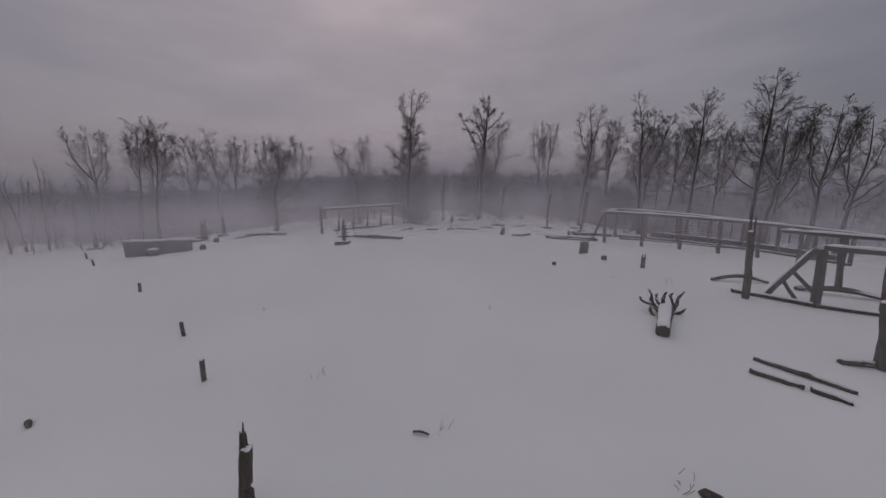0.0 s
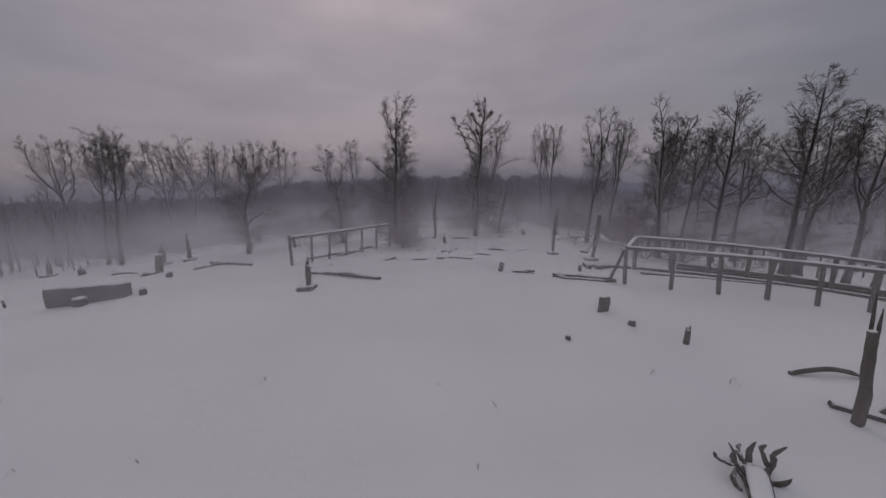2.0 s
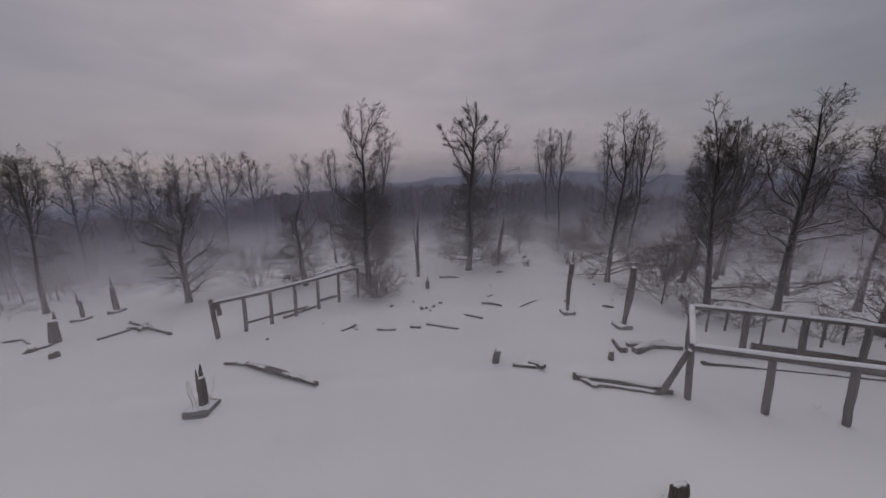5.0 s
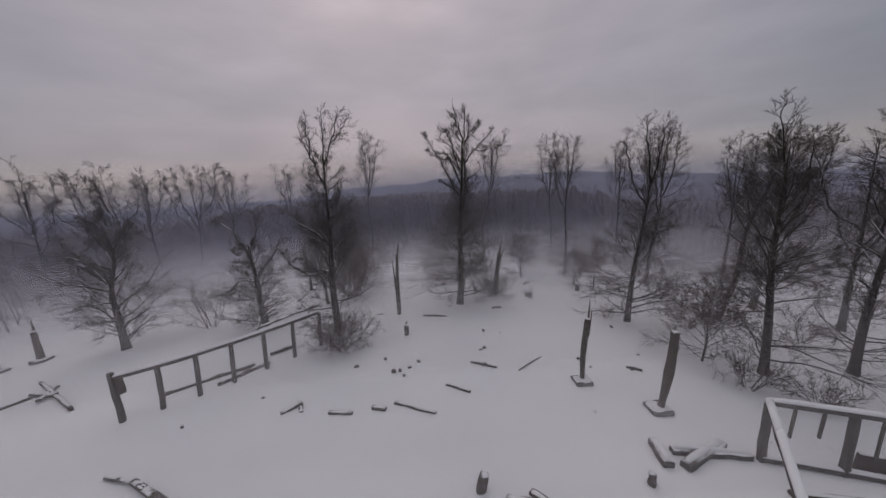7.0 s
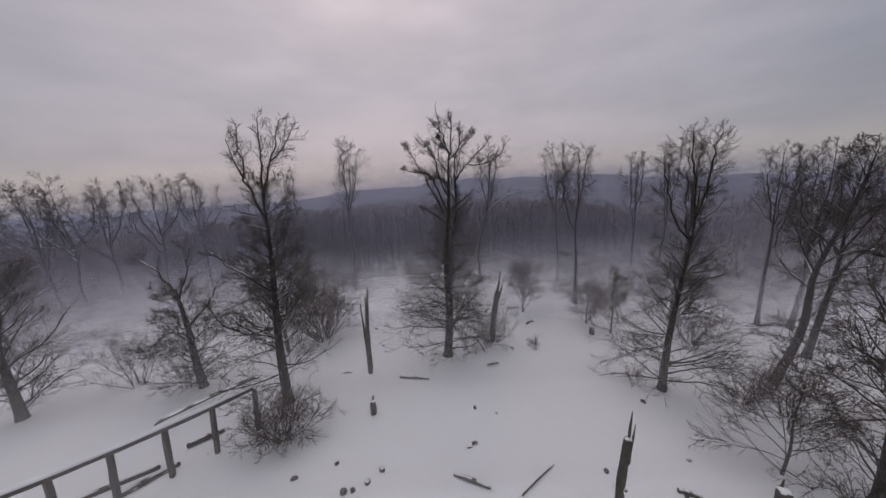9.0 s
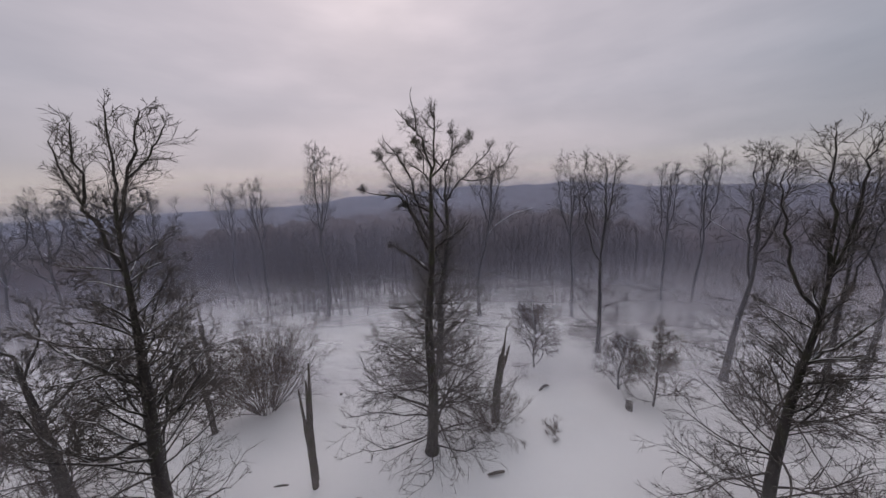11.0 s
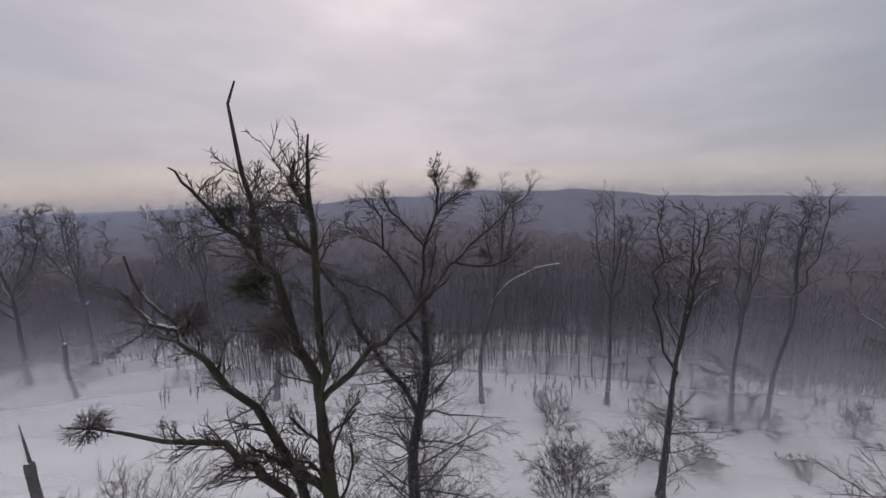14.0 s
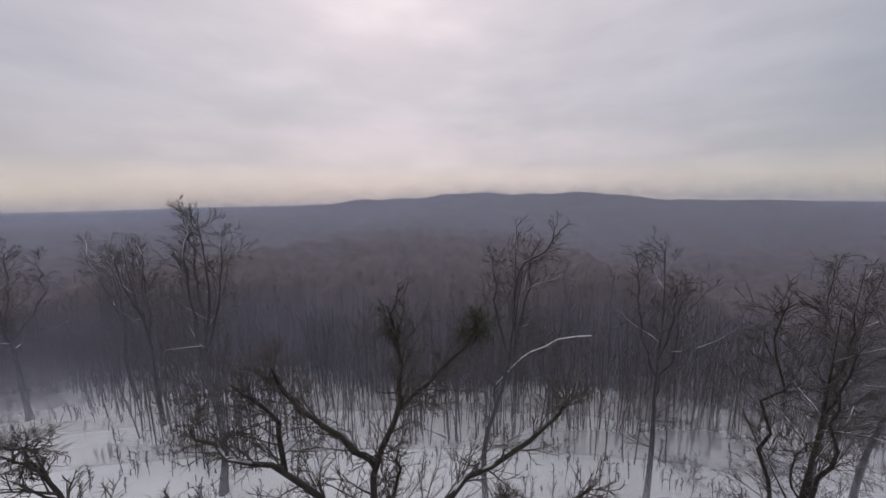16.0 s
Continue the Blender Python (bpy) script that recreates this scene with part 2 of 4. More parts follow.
class Tubes:
    """Gathers tapered branches and turns them all into one mesh."""

    def __init__(self):
        self.sets = []

    def add(self, pts, rad, sides):
        self.sets.append((np.asarray(pts, float), np.asarray(rad, float), sides))

    def mesh(self, name):
        vs, fs, ts, base = [], [], [], 0
        for pts, rad, k in self.sets:
            n, c = pts.shape[:2]
            tips = pts[:, -1]
            pointed = c == 2
            t = np.gradient(pts, axis=1)
            t /= np.linalg.norm(t, axis=2, keepdims=True) + 1e-9
            ref = np.where(np.abs(t[:, :1, 2:3]) > 0.8, np.array([1.0, 0.1, 0.0]), np.array([0.0, 0.1, 1.0]))
            u = np.cross(t, ref)
            u /= np.linalg.norm(u, axis=2, keepdims=True) + 1e-9
            v = np.cross(t, u)
            a = np.arange(k) * 2 * np.pi / k
            ring = pts[:, :, None] + rad[:, :, None, None] * (u[:, :, None] * np.cos(a)[:, None] + v[:, :, None] * np.sin(a)[:, None])
            if pointed:
                # the last twigs run out to a point
                vs += [ring[:, 0].reshape(-1, 3), tips]
                i = np.arange(n)[:, None] * k + np.arange(k)
                j = np.arange(n)[:, None] * k + (np.arange(k) + 1) % k
                e = np.broadcast_to(n * k + np.arange(n)[:, None], i.shape)
                ts.append((np.stack([j, i, e], -1) + base).reshape(-1, 3))
                base += n * (k + 1)
                continue
            vs.append(ring.reshape(-1, 3))
            i = np.arange(n)[:, None, None] * c * k + np.arange(c - 1)[:, None] * k + np.arange(k)
            j = np.arange(n)[:, None, None] * c * k + np.arange(c - 1)[:, None] * k + (np.arange(k) + 1) % k
            fs.append((np.stack([i, i + k, j + k, j], -1) + base).reshape(-1, 4))
            base += n * c * k
        return mesh_of(name, np.concatenate(vs), np.concatenate(fs), True, np.concatenate(ts) if ts else ())


def unit(v):
    return v / (np.linalg.norm(v, axis=-1, keepdims=True) + 1e-9)


def stems(rng, p, d, length, n, wander, lift):
    """Polylines of n points from p along d, that wander and bend up (or down)."""
    pts, d = [p], unit(d)
    step = (length / (n - 1))[:, None]
    for _ in range(n - 1):
        d = unit(d + rng.normal(0, wander, d.shape) + np.array([0, 0, 1.0]) * lift)
        pts.append(pts[-1] + d * step)
    return np.stack(pts, 1)


def offshoots(rng, pts, length, many, first, spread, ratio, flat=0.0):
    """Where twigs leave their branches: start, direction, length and the share of the branch already run."""
    n, c = pts.shape[:2]
    f = first + (1 - first) * (np.arange(many) + rng.uniform(0, 1, (n, many))) / many
    f = np.clip(f, 0, 0.995)
    s = f * (c - 1)
    i = np.minimum(s.astype(int), c - 2)
    rows = np.arange(n)[:, None]
    a, b = pts[rows, i], pts[rows, i + 1]
    p = a + (b - a) * (s - i)[..., None]
    t = unit(b - a)
    side = rng.normal(0, 1, t.shape)
    side[..., 2] *= 1 - flat
    side = unit(side - (side * t).sum(-1, keepdims=True) * t)
    ang = radians(spread) * rng.uniform(0.65, 1.3, (n, many, 1))
    d = t * np.cos(ang) + side * np.sin(ang)
    length = length[:, None] * ratio * rng.uniform(0.6, 1.25, (n, many)) * (1.15 - 0.65 * f)
    return p.reshape(-1, 3), d.reshape(-1, 3), length.ravel(), f.ravel()


def taper(r0, r1, n):
    s = np.linspace(0, 1, n)
    return r0[:, None] * (1 - s) + np.asarray(r1).reshape(-1, 1) * s


def clothe(rng, fine, pts, length, r0, lift, many=(6, 5, 3), spread=46, first=0.18, ratio=0.50, wander=0.12, flat=0.0, thin=0.0075):
    """Branches, side branches and twigs on a set of limbs."""
    level_sides = (3, 3, 3)
    r = r0
    for lev, m in enumerate(many):
        if not m:
            break
        p, d, ln, f = offshoots(rng, pts, length, m, first, spread, ratio if lev == 0 else (0, 0.64, 0.9)[lev], flat)
        n = (5, 3, 2)[lev]
        r = np.maximum(np.repeat(r, m) * (0.55 - 0.25 * f), thin)
        pts = stems(rng, p, d, ln, n, wander, lift * (1.0, 0.6, 0.3)[lev])
        fine.add(pts, taper(r * (0.95 if n == 2 else 1.0), np.full(len(r), thin * 0.6), n), level_sides[lev])
        length = ln


def curve(points, n):
    """A smooth line of n points through a few."""
    p = np.asarray(points, float)
    s = np.linspace(0, len(p) - 1, n)
    out = []
    for q in s:
        i = min(int(q), len(p) - 2)
        u = q - i
        a, b, c, d = p[max(i - 1, 0)], p[i], p[i + 1], p[min(i + 2, len(p) - 1)]
        out.append(0.5 * (2 * b + (c - a) * u + (2 * a - 5 * b + 4 * c - d) * u * u + (3 * b - a - 3 * c + d) * u**3))
    return np.array(out)


def mistletoe(tree, at, r, seed, twiggy=False):
    rng = np.random.default_rng(seed)
    t = Tubes()
    many = 45 if twiggy else 62
    d = unit(rng.normal(0, 1, (many, 3)))
    p = stems(rng, np.zeros((many, 3)), d, rng.uniform(0.4, 0.9, many) * r, 4, 0.3, 0.0)
    t.add(p, taper(np.full(many, 0.005), 0.0025, 4), 3)
    q, d2, ln, _ = offshoots(rng, p, np.full(many, r), 7, 0.3, 50, 0.42)
    t.add(stems(rng, q, d2, ln, 3, 0.25, 0.0), taper(np.full(len(q), 0.0025), 0.003, 3), 3)
    name, mat, label = ("twig_ball", TWIG, "dense tangle of fine dark twigs") if twiggy else ("mistletoe_clump", GREEN, "round dark green mistletoe clump")
    return part(name, t.mesh(name), mat, tree, label, pose(*at))


def tree(at, top, radius, seed, crown=0.45, limbs=11, limb=0.3, low=0, low_len=2.6, low_to=0.5, many=(8, 5, 3), lead=(), label="", category="tree",
         bark=None, twig=None, rise=(35, 65), lift=0.045, thin=0.0085, broken=0.0, name="tree", limb_many=None, lead_twig=1.6, forks=0, fork_at=0.5, back=0.06, fork_out=(0.11, 0.2), snowy=0, low_thin=0.0, group="bare trees of the clearing"):
    """A bare tree. at: base x, y; top: x, z of its tip; crown: share of the height at which the limbs begin; low: number of leafless
    sprays on the lower trunk; lead: leaders as lists of (x, y, z) from the base."""
    rng = np.random.default_rng(seed)
    x, y = at
    z = gz(x, y)
    h = top[1] - z
    ob = thing(name, (x, y, z), label, category, group)
    lean = np.array([top[0] - x, -back * h, h])
    wob = rng.normal(0, 0.012 * h, (5, 3)) * np.array([1, 1, 0])
    wob[0] = wob[-1] = 0
    way_pts = np.array([lean * s for s in np.linspace(0, 1, 5)]) + wob
    way_pts[0, 2] = -0.35
    trunk = curve(way_pts, 14)
    s = np.linspace(0, 1, 14)
    rad = radius * ((1 - s) ** (1.15 if forks else 0.8) * (0.96 - broken) + 0.04 + broken) * (1 + 0.5 * np.exp(-s * 22))
    stout, fine = Tubes(), Tubes()
    stout.add(trunk[None], rad[None], 9)
    groups, led = [], []
    lead = list(lead)
    for j in range(forks):
        q = seed * 1.7 + j * 6.283 / forks + rng.uniform(-0.4, 0.4)
        k = int((fork_at + 0.07 * j) * 13)
        out = np.array([math.cos(q), 0.7 * math.sin(q), 0]) * h * rng.uniform(*fork_out)
        end = trunk[-1] + out + np.array([0, 0, -h * rng.uniform(0.0, 0.12)])
        lead.append([trunk[k], trunk[k] + (end - trunk[k]) * 0.4 + out * 0.3, trunk[k] + (end - trunk[k]) * 0.75 + out * 0.15, end])
    grown = [curve(trunk, 60)]
    for line in lead:
        # a leader springs from the nearest older wood
        line = [np.asarray(q, float) for q in line]
        wood = np.concatenate(grown)
        gap = np.linalg.norm(wood - line[0], axis=1)
        line[0] = wood[np.argmin(gap)]
        c = curve(line, 12)
        c[1:-1] += rng.normal(0, 0.011, (10, 3)) * np.linalg.norm(c[-1] - c[0])
        grown.append(curve(c, 60))
        ln = np.linalg.norm(np.diff(c, axis=0), axis=1).sum()
        k = np.argmin(np.abs(trunk[:, 2] - c[0][2]))
        r0 = min(max(rad[k] * 0.6, 0.008 * ln + 0.025), radius * 0.36, (0.010 if forks else 0.017) * ln + 0.035)
        stout.add(c[None], taper(np.array([r0]), 0.007 if lead_twig < 0.6 else 0.014, 12), 6)
        led.append((c[None], np.array([ln]), np.array([r0 * 0.6])))
    if limbs:
        f = crown + (0.97 - crown) * (np.arange(limbs) + rng.uniform(0, 0.8, limbs)) / limbs
        k = f * 13
        i = np.minimum(k.astype(int), 12)
        p = trunk[i] + (trunk[i + 1] - trunk[i]) * (k - i)[:, None]
        turn = np.arange(limbs) * 2.4 + rng.uniform(0, 0.9, limbs) + seed
        el = np.radians(rng.uniform(*rise, limbs))
        d = np.stack([np.cos(turn) * np.cos(el), np.sin(turn) * np.cos(el), np.sin(el)], 1)
        ln = h * limb * rng.uniform(0.7, 1.2, limbs) * (1.1 - 0.75 * (f - crown) / (1 - crown))
        r0 = np.minimum(np.interp(f, s, rad) * 0.45, ln * 0.016 + 0.006)
        c = stems(rng, p, d, ln, 9, 0.14, lift)
        stout.add(c, taper(r0, 0.014, 9), 5)
        groups.append((c, ln, r0 * 0.7))
    for c, ln, r0 in groups:
        clothe(rng, fine, c, ln, r0, lift * 0.9, limb_many or many, spread=38, ratio=0.54, thin=thin * 0.92)
    for c, ln, r0 in led:
        bare = lead_twig < 0.6
        clothe(rng, fine, c[:, :9] if bare else c, ln, r0, lift * 0.7, (int(5 + (6.0 if lead_twig < 0.9 else 2.6) * ln[0]), 5, 4), ratio=lead_twig / ln[0], first=0.12, spread=40, thin=thin * 0.85)
    if low:
        f = 0.07 + (low_to - 0.07) * rng.uniform(0, 1, low) ** 0.9
        k = f * 13
        i = np.minimum(k.astype(int), 12)
        p = trunk[i] + (trunk[i + 1] - trunk[i]) * (k - i)[:, None]
        turn = np.arange(low) * 2.4 + rng.uniform(0, 1.2, low)
        el = np.radians(rng.uniform(0, 42, low))
        d = np.stack([np.cos(turn) * np.cos(el), np.sin(turn) * np.cos(el), np.sin(el)], 1)
        ln = low_len * rng.uniform(0.55, 1.2, low) * (1.15 - 0.5 * f / low_to)
        c = stems(rng, p, d, ln, 7, 0.15, 0.0)
        r0 = 0.010 + 0.010 * ln
        fine.add(c, taper(r0, 0.008, 7), 4)
        clothe(rng, fine, c, ln, r0 * 0.7, 0.02, (7, 4, 2) if many[0] > 5 else (5, 4, 2), flat=0.35, spread=40, ratio=0.52, thin=low_thin or thin * 0.85)
    part("trunk", stout.mesh("trunk"), bark or BARK, ob)
    part("crown", fine.mesh("crown"), twig or TWIG, ob)
    for c, ln, r0 in led[:snowy]:
        t = Tubes()
        t.add(c[:, 3:] + np.array([0, 0, 0.04]), taper(r0 * 0.8, 0.02, 9), 6)
        part("snow_ridge", t.mesh("snow_ridge"), SNOW, ob, "thick white snow along one limb")
    return ob


def shrub(at, h, width, seed, stalks=16, label="bare brown shrub standing in the snow", name="shrub", many=(6, 5, 0), splay=1.0, thin=0.0075, mat=None, trunk=0.0):
    rng = np.random.default_rng(seed)
    x, y = at
    ob = thing(name, (x, y, gz(x, y)), label, "shrub", "bare shrubs")
    stout, fine = Tubes(), Tubes()
    turn = rng.uniform(0, 6.283, stalks)
    tilt = rng.uniform(0.03, 1.0, stalks) ** 0.75 * math.atan(splay * width / (h * 0.85))
    d = np.stack([np.cos(turn) * np.sin(tilt), np.sin(turn) * np.sin(tilt), np.cos(tilt)], 1)
    ln = np.minimum(h, 0.62 * width / (np.sin(tilt) + 0.05)) * rng.uniform(0.7, 1.05, stalks) * (1 - trunk)
    p = np.stack([np.cos(turn), np.sin(turn), 0 * turn], 1) * 0.06 * h * (1 - trunk * 2) + np.array([0, 0, trunk * h * 0.8 - 0.1])
    if trunk:
        stout.add(curve([(0, 0, -0.2), (0.03, 0.02, trunk * h * 0.5), (0, 0.03, h * 0.75)], 7)[None], taper(np.array([0.02 * h]), 0.01, 7), 6)
    c = stems(rng, p, d, ln, 7, 0.11, 0.012)
    r0 = 0.007 + 0.0042 * ln
    stout.add(c, taper(r0, 0.008, 7), 4)
    clothe(rng, fine, c, ln, r0 * 0.8, 0.03, many, spread=40, ratio=0.45, thin=thin)
    part("clump", stout.mesh("clump"), mat or TWIG_BROWN, ob)
    part("crown", fine.mesh("crown"), mat or TWIG_BROWN, ob)
    return ob


def loft(name, rings, close=True):
    """A skin over rings of equally many points, with both ends closed."""
    rings = np.asarray(rings, float)
    n, k = rings.shape[:2]
    v = rings.reshape(-1, 3)
    i = np.arange(n - 1)[:, None] * k + np.arange(k)
    j = np.arange(n - 1)[:, None] * k + (np.arange(k) + 1) % k
    f = np.stack([i, j, j + k, i + k], -1).reshape(-1, 4)
    if close:
        ends = np.array([rings[0].mean(0), rings[-1].mean(0)])
        v = np.concatenate([v, ends])
        a = np.arange(k)
        b = (a + 1) % k
        e0, e1 = n * k, n * k + 1
        f = np.concatenate([f, np.stack([b, a, np.full(k, e0), np.full(k, e0)], -1),
                            np.stack([a + (n - 1) * k, b + (n - 1) * k, np.full(k, e1), np.full(k, e1)], -1)])
        me = bpy.data.meshes.new(name)
        me.from_pydata(v.tolist(), [], [tuple(dict.fromkeys(q)) for q in f.tolist()])
        me.update()
        return me
    return mesh_of(name, v, f, False)


def frame_axes(d):
    d = Vector(d).normalized()
    side = d.cross(Vector((0, 0, 1)))
    side = side.normalized() if side.length > 0.05 else Vector((1, 0, 0))
    return d, side, side.cross(d).normalized()


def beam(name, a, b, wide, tall, seed, rough=0.02, n=9, sag=0.0):
    """A squared timber from a to b with worn corners, a little crooked."""
    rng = np.random.default_rng(seed)
    a, b = Vector(a), Vector(b)
    d, side, up = frame_axes(b - a)
    c = 0.18
    shape = [(-1, -1 + c), (-1, 1 - c), (-1 + c, 1), (1 - c, 1), (1, 1 - c), (1, -1 + c), (1 - c, -1), (-1 + c, -1)]
    rings = []
    for i in range(n):
        s = i / (n - 1)
        p = a.lerp(b, s) - Vector((0, 0, sag * 4 * s * (1 - s))) + side * rng.normal(0, rough * 0.6)
        ends = 1 - 0.12 * rng.uniform() * (i in (0, n - 1))
        rings.append([p + side * (u * wide / 2 * ends + rng.normal(0, rough * 0.35)) + up * (v * tall / 2 * ends + rng.normal(0, rough * 0.35)) for u, v in shape])
    return loft(name, rings)


def cap(name, a, b, wide, thick, seed, n=0, sag=0.0):
    """Snow lying along the top of a timber: a low uneven ridge."""
    rng = np.random.default_rng(seed)
    a, b = Vector(a), Vector(b)
    n = n or max(6, int((b - a).length / 0.3))
    d, side, up = frame_axes(b - a)
    rings = []
    for i in range(n):
        s = i / (n - 1)
        end = 0.35 if i in (0, n - 1) else 1.0
        h = thick * end * rng.uniform(0.75, 1.25)
        w2 = wide / 2 * (0.9 + 0.12 * rng.normal()) * (0.8 if end < 1 else 1)
        p = a.lerp(b, s) - Vector((0, 0, sag * 4 * s * (1 - s)))
        rings.append([p + side * w2 * math.cos(q) + Vector((0, 0, h * math.sin(q) - 0.012)) for q in np.linspace(0, math.pi, 7)])
    me = loft(name, rings)
    me.polygons.foreach_set("use_smooth", np.ones(len(me.polygons), bool))
    return me


def log_mesh(name, line, radii, seed, sides=9, rough=0.08):
    """A round log or trunk along a line, knobbly, with its ends closed."""
    rng = np.random.default_rng(seed)
    n = max(8, len(line) * 4)
    c = curve(line, n)
    r = np.interp(np.linspace(0, 1, n), np.linspace(0, 1, len(radii)), radii)
    t = unit(np.gradient(c, axis=0))
    rings = []
    bumpy = rng.normal(0, rough, sides)
    for i in range(n):
        d, side, up = frame_axes(t[i])
        a = np.arange(sides) * 2 * np.pi / sides
        k = r[i] * (1 + bumpy + rng.normal(0, rough * 0.5, sides))
        rings.append([Vector(c[i]) + side * float(q * math.cos(w_)) + up * float(q * math.sin(w_)) for q, w_ in zip(k, a)])
    return loft(name, rings)


# ---- the ground: one sheet of snow out to the horizon ----
def spread(inner0, inner1, step, outer0, outer1):
    mid = np.arange(inner0, inner1 + step / 2, step)
    grow = lambda lim, edge: np.sign(lim - edge) * np.geomspace(step, abs(lim - edge), 26) + edge
    return np.concatenate([grow(outer0, inner0)[::-1], mid, grow(outer1, inner1)])


gx, gy = spread(-60, 66, 0.8, -3200, 3200), spread(-12, 84, 0.8, -400, 4200)
GX, GY = np.meshgrid(gx, gy)
GZ = ground_z(GX, GY)
near = np.exp(-(np.hypot(GX - 5, GY - 35) / 90) ** 2)
GZ = GZ + near * (0.035 * np.sin(GX * 0.9 + 2 * np.sin(GY * 0.31)) * np.sin(GY * 0.73 + 1.3) + 0.03 * np.sin(GX * 0.37 + GY * 0.51))
ny, nx = GX.shape
idx = np.arange(ny * nx).reshape(ny, nx)
quads = np.stack([idx[:-1, :-1], idx[:-1, 1:], idx[1:, 1:], idx[1:, :-1]], -1).reshape(-1, 4)
ground = part("ground", mesh_of("ground", np.stack([GX, GY, GZ], -1), quads), SNOW_GROUND)
tagged(ground, "smooth unbroken snow cover over open ground", "ground", kind="structure")

# ---- far woods: the tops of a wide bare forest up to the ridge ----
rng = np.random.default_rng(5)
far_d = np.concatenate([np.linspace(31.5, 90, 32), np.geomspace(93, 2600, 44)])
far_a = np.radians(np.linspace(-78, 78, 240))
FD, FA = np.meshgrid(far_d, far_a, indexing="ij")
FD = FD * (np.clip(1 / np.cos(FA * 0.86), 1, 2.2) * (1 - np.clip((FD - 37) / 300, 0, 1)) + np.clip((FD - 37) / 300, 0, 1))
FD = FD + (np.clip(-0.15 - FA, 0, 1) * 18 + np.clip(FA - 0.15, 0, 1) * 10) * np.clip(1 - (FD - 34) / 120, 0, 1)
FX, FY = 8 + FD * np.sin(FA), 34 + FD * np.cos(FA)
rise = np.clip((np.arange(len(far_d)) + 0.6) / 4.0, 0.15, 1)[:, None]
# the tops stay level where the ground falls away to the sides
far_s = np.clip((FD - 45) / 110, 0, 1)
tall = np.clip(8.4 - ground_z(FX, FY), 2.8, 9.5) * (1 - far_s) + 6.0 * far_s
FZ = ground_z(FX, FY) + tall * rise + rng.normal(0, 0.4, FX.shape) * rise + 0.45 * np.sin(FA * 60 + FD * 0.05)
n0, n1 = FX.shape
idx = np.arange(n0 * n1).reshape(n0, n1)
quads = np.stack([idx[:-1, :-1], idx[1:, :-1], idx[1:, 1:], idx[:-1, 1:]], -1).reshape(-1, 4)
woods = part("far_woods", mesh_of("far_woods", np.stack([FX, FY, FZ], -1), quads), CANOPY)
tagged(woods, "wide bare winter forest climbing to a hazy ridge", "forest", kind="stuff")


def wood_stand(name, places, heights, seed, label, twigs=5, r=0.07):
    """Many slim bare trees of a dense stand, uncountable, in one mesh."""
    rng = np.random.default_rng(seed)
    n = len(places)
    p = np.stack([places[:, 0], places[:, 1], ground_z(places[:, 0], places[:, 1]) - 0.2], 1)
    d = np.stack([rng.normal(0, 0.05, n), rng.normal(0, 0.05, n), np.ones(n)], 1)
    t = Tubes()
    c = stems(rng, p, d, heights, 5, 0.04, 0.02)
    rad = r * rng.uniform(0.6, 1.5, n)
    t.add(c, taper(rad, 0.02, 5), 3)
    q, d2, ln, f = offshoots(rng, c, heights, twigs, 0.38, 34, 0.26)
    b = stems(rng, q, d2, ln, 3, 0.12, 0.12)
    t.add(b, taper(np.repeat(rad, twigs) * 0.4, 0.012, 3), 3)
    q, d2, ln, f = offshoots(rng, b, ln, 3, 0.2, 36, 0.6)
    t.add(stems(rng, q, d2, ln, 2, 0.12, 0.1), taper(np.full(len(q), 0.022), 0.006, 2), 3)
    ob = part(name, t.mesh(name), FOREST)
    return tagged(ob, label, "forest", kind="stuff")


def scatter(rng, n, x0, x1, y0, y1, edge):
    xs, ys = rng.uniform(x0, x1, n), rng.uniform(y0, y1, n)
    keep = ys > edge(xs)
    return np.stack([xs[keep], ys[keep]], 1)


def wood_edge(x):
    """Where the dense stand begins."""
    return 58.5 + 1.2 * np.sin(x * 0.21) + np.maximum(-2 - x, 0) * 0.33 + np.maximum(x - 10, 0) * 0.15


pl = scatter(rng, 6000, -55, 75, 54, 80, wood_edge)
wood_stand("young_forest", pl, np.clip(8.3 - ground_z(pl[:, 0], pl[:, 1]), 2.6, 8.5) * rng.uniform(0.6, 1.15, len(pl)), 11, "dense stand of slim bare young trees in snow", 4, 0.042)
pl = scatter(rng, 2600, -30, 60, 52, 74, lambda x: wood_edge(x) - 2.5 + 1.5 * np.sin(x * 0.7))
wood_stand("brushwood", pl, rng.uniform(0.5, 2.1, len(pl)), 15, "low twiggy brush along the forest edge", 7, 0.018)
pl = scatter(rng, 900, -120, -44, 38, 92, lambda x: 36 + (-46 - x) * 0.1)
wood_stand("left_forest", pl, rng.uniform(5, 11, len(pl)), 13, "dark bare wood beside the clearing in mist", 7, 0.09)
pl = scatter(rng, 300, 50, 120, 36, 92, lambda x: 44 + (60 - x) * 0.3)
wood_stand("right_forest", pl, rng.uniform(7, 13, len(pl)), 14, "bare forest edge beside the clearing", 6, 0.10)


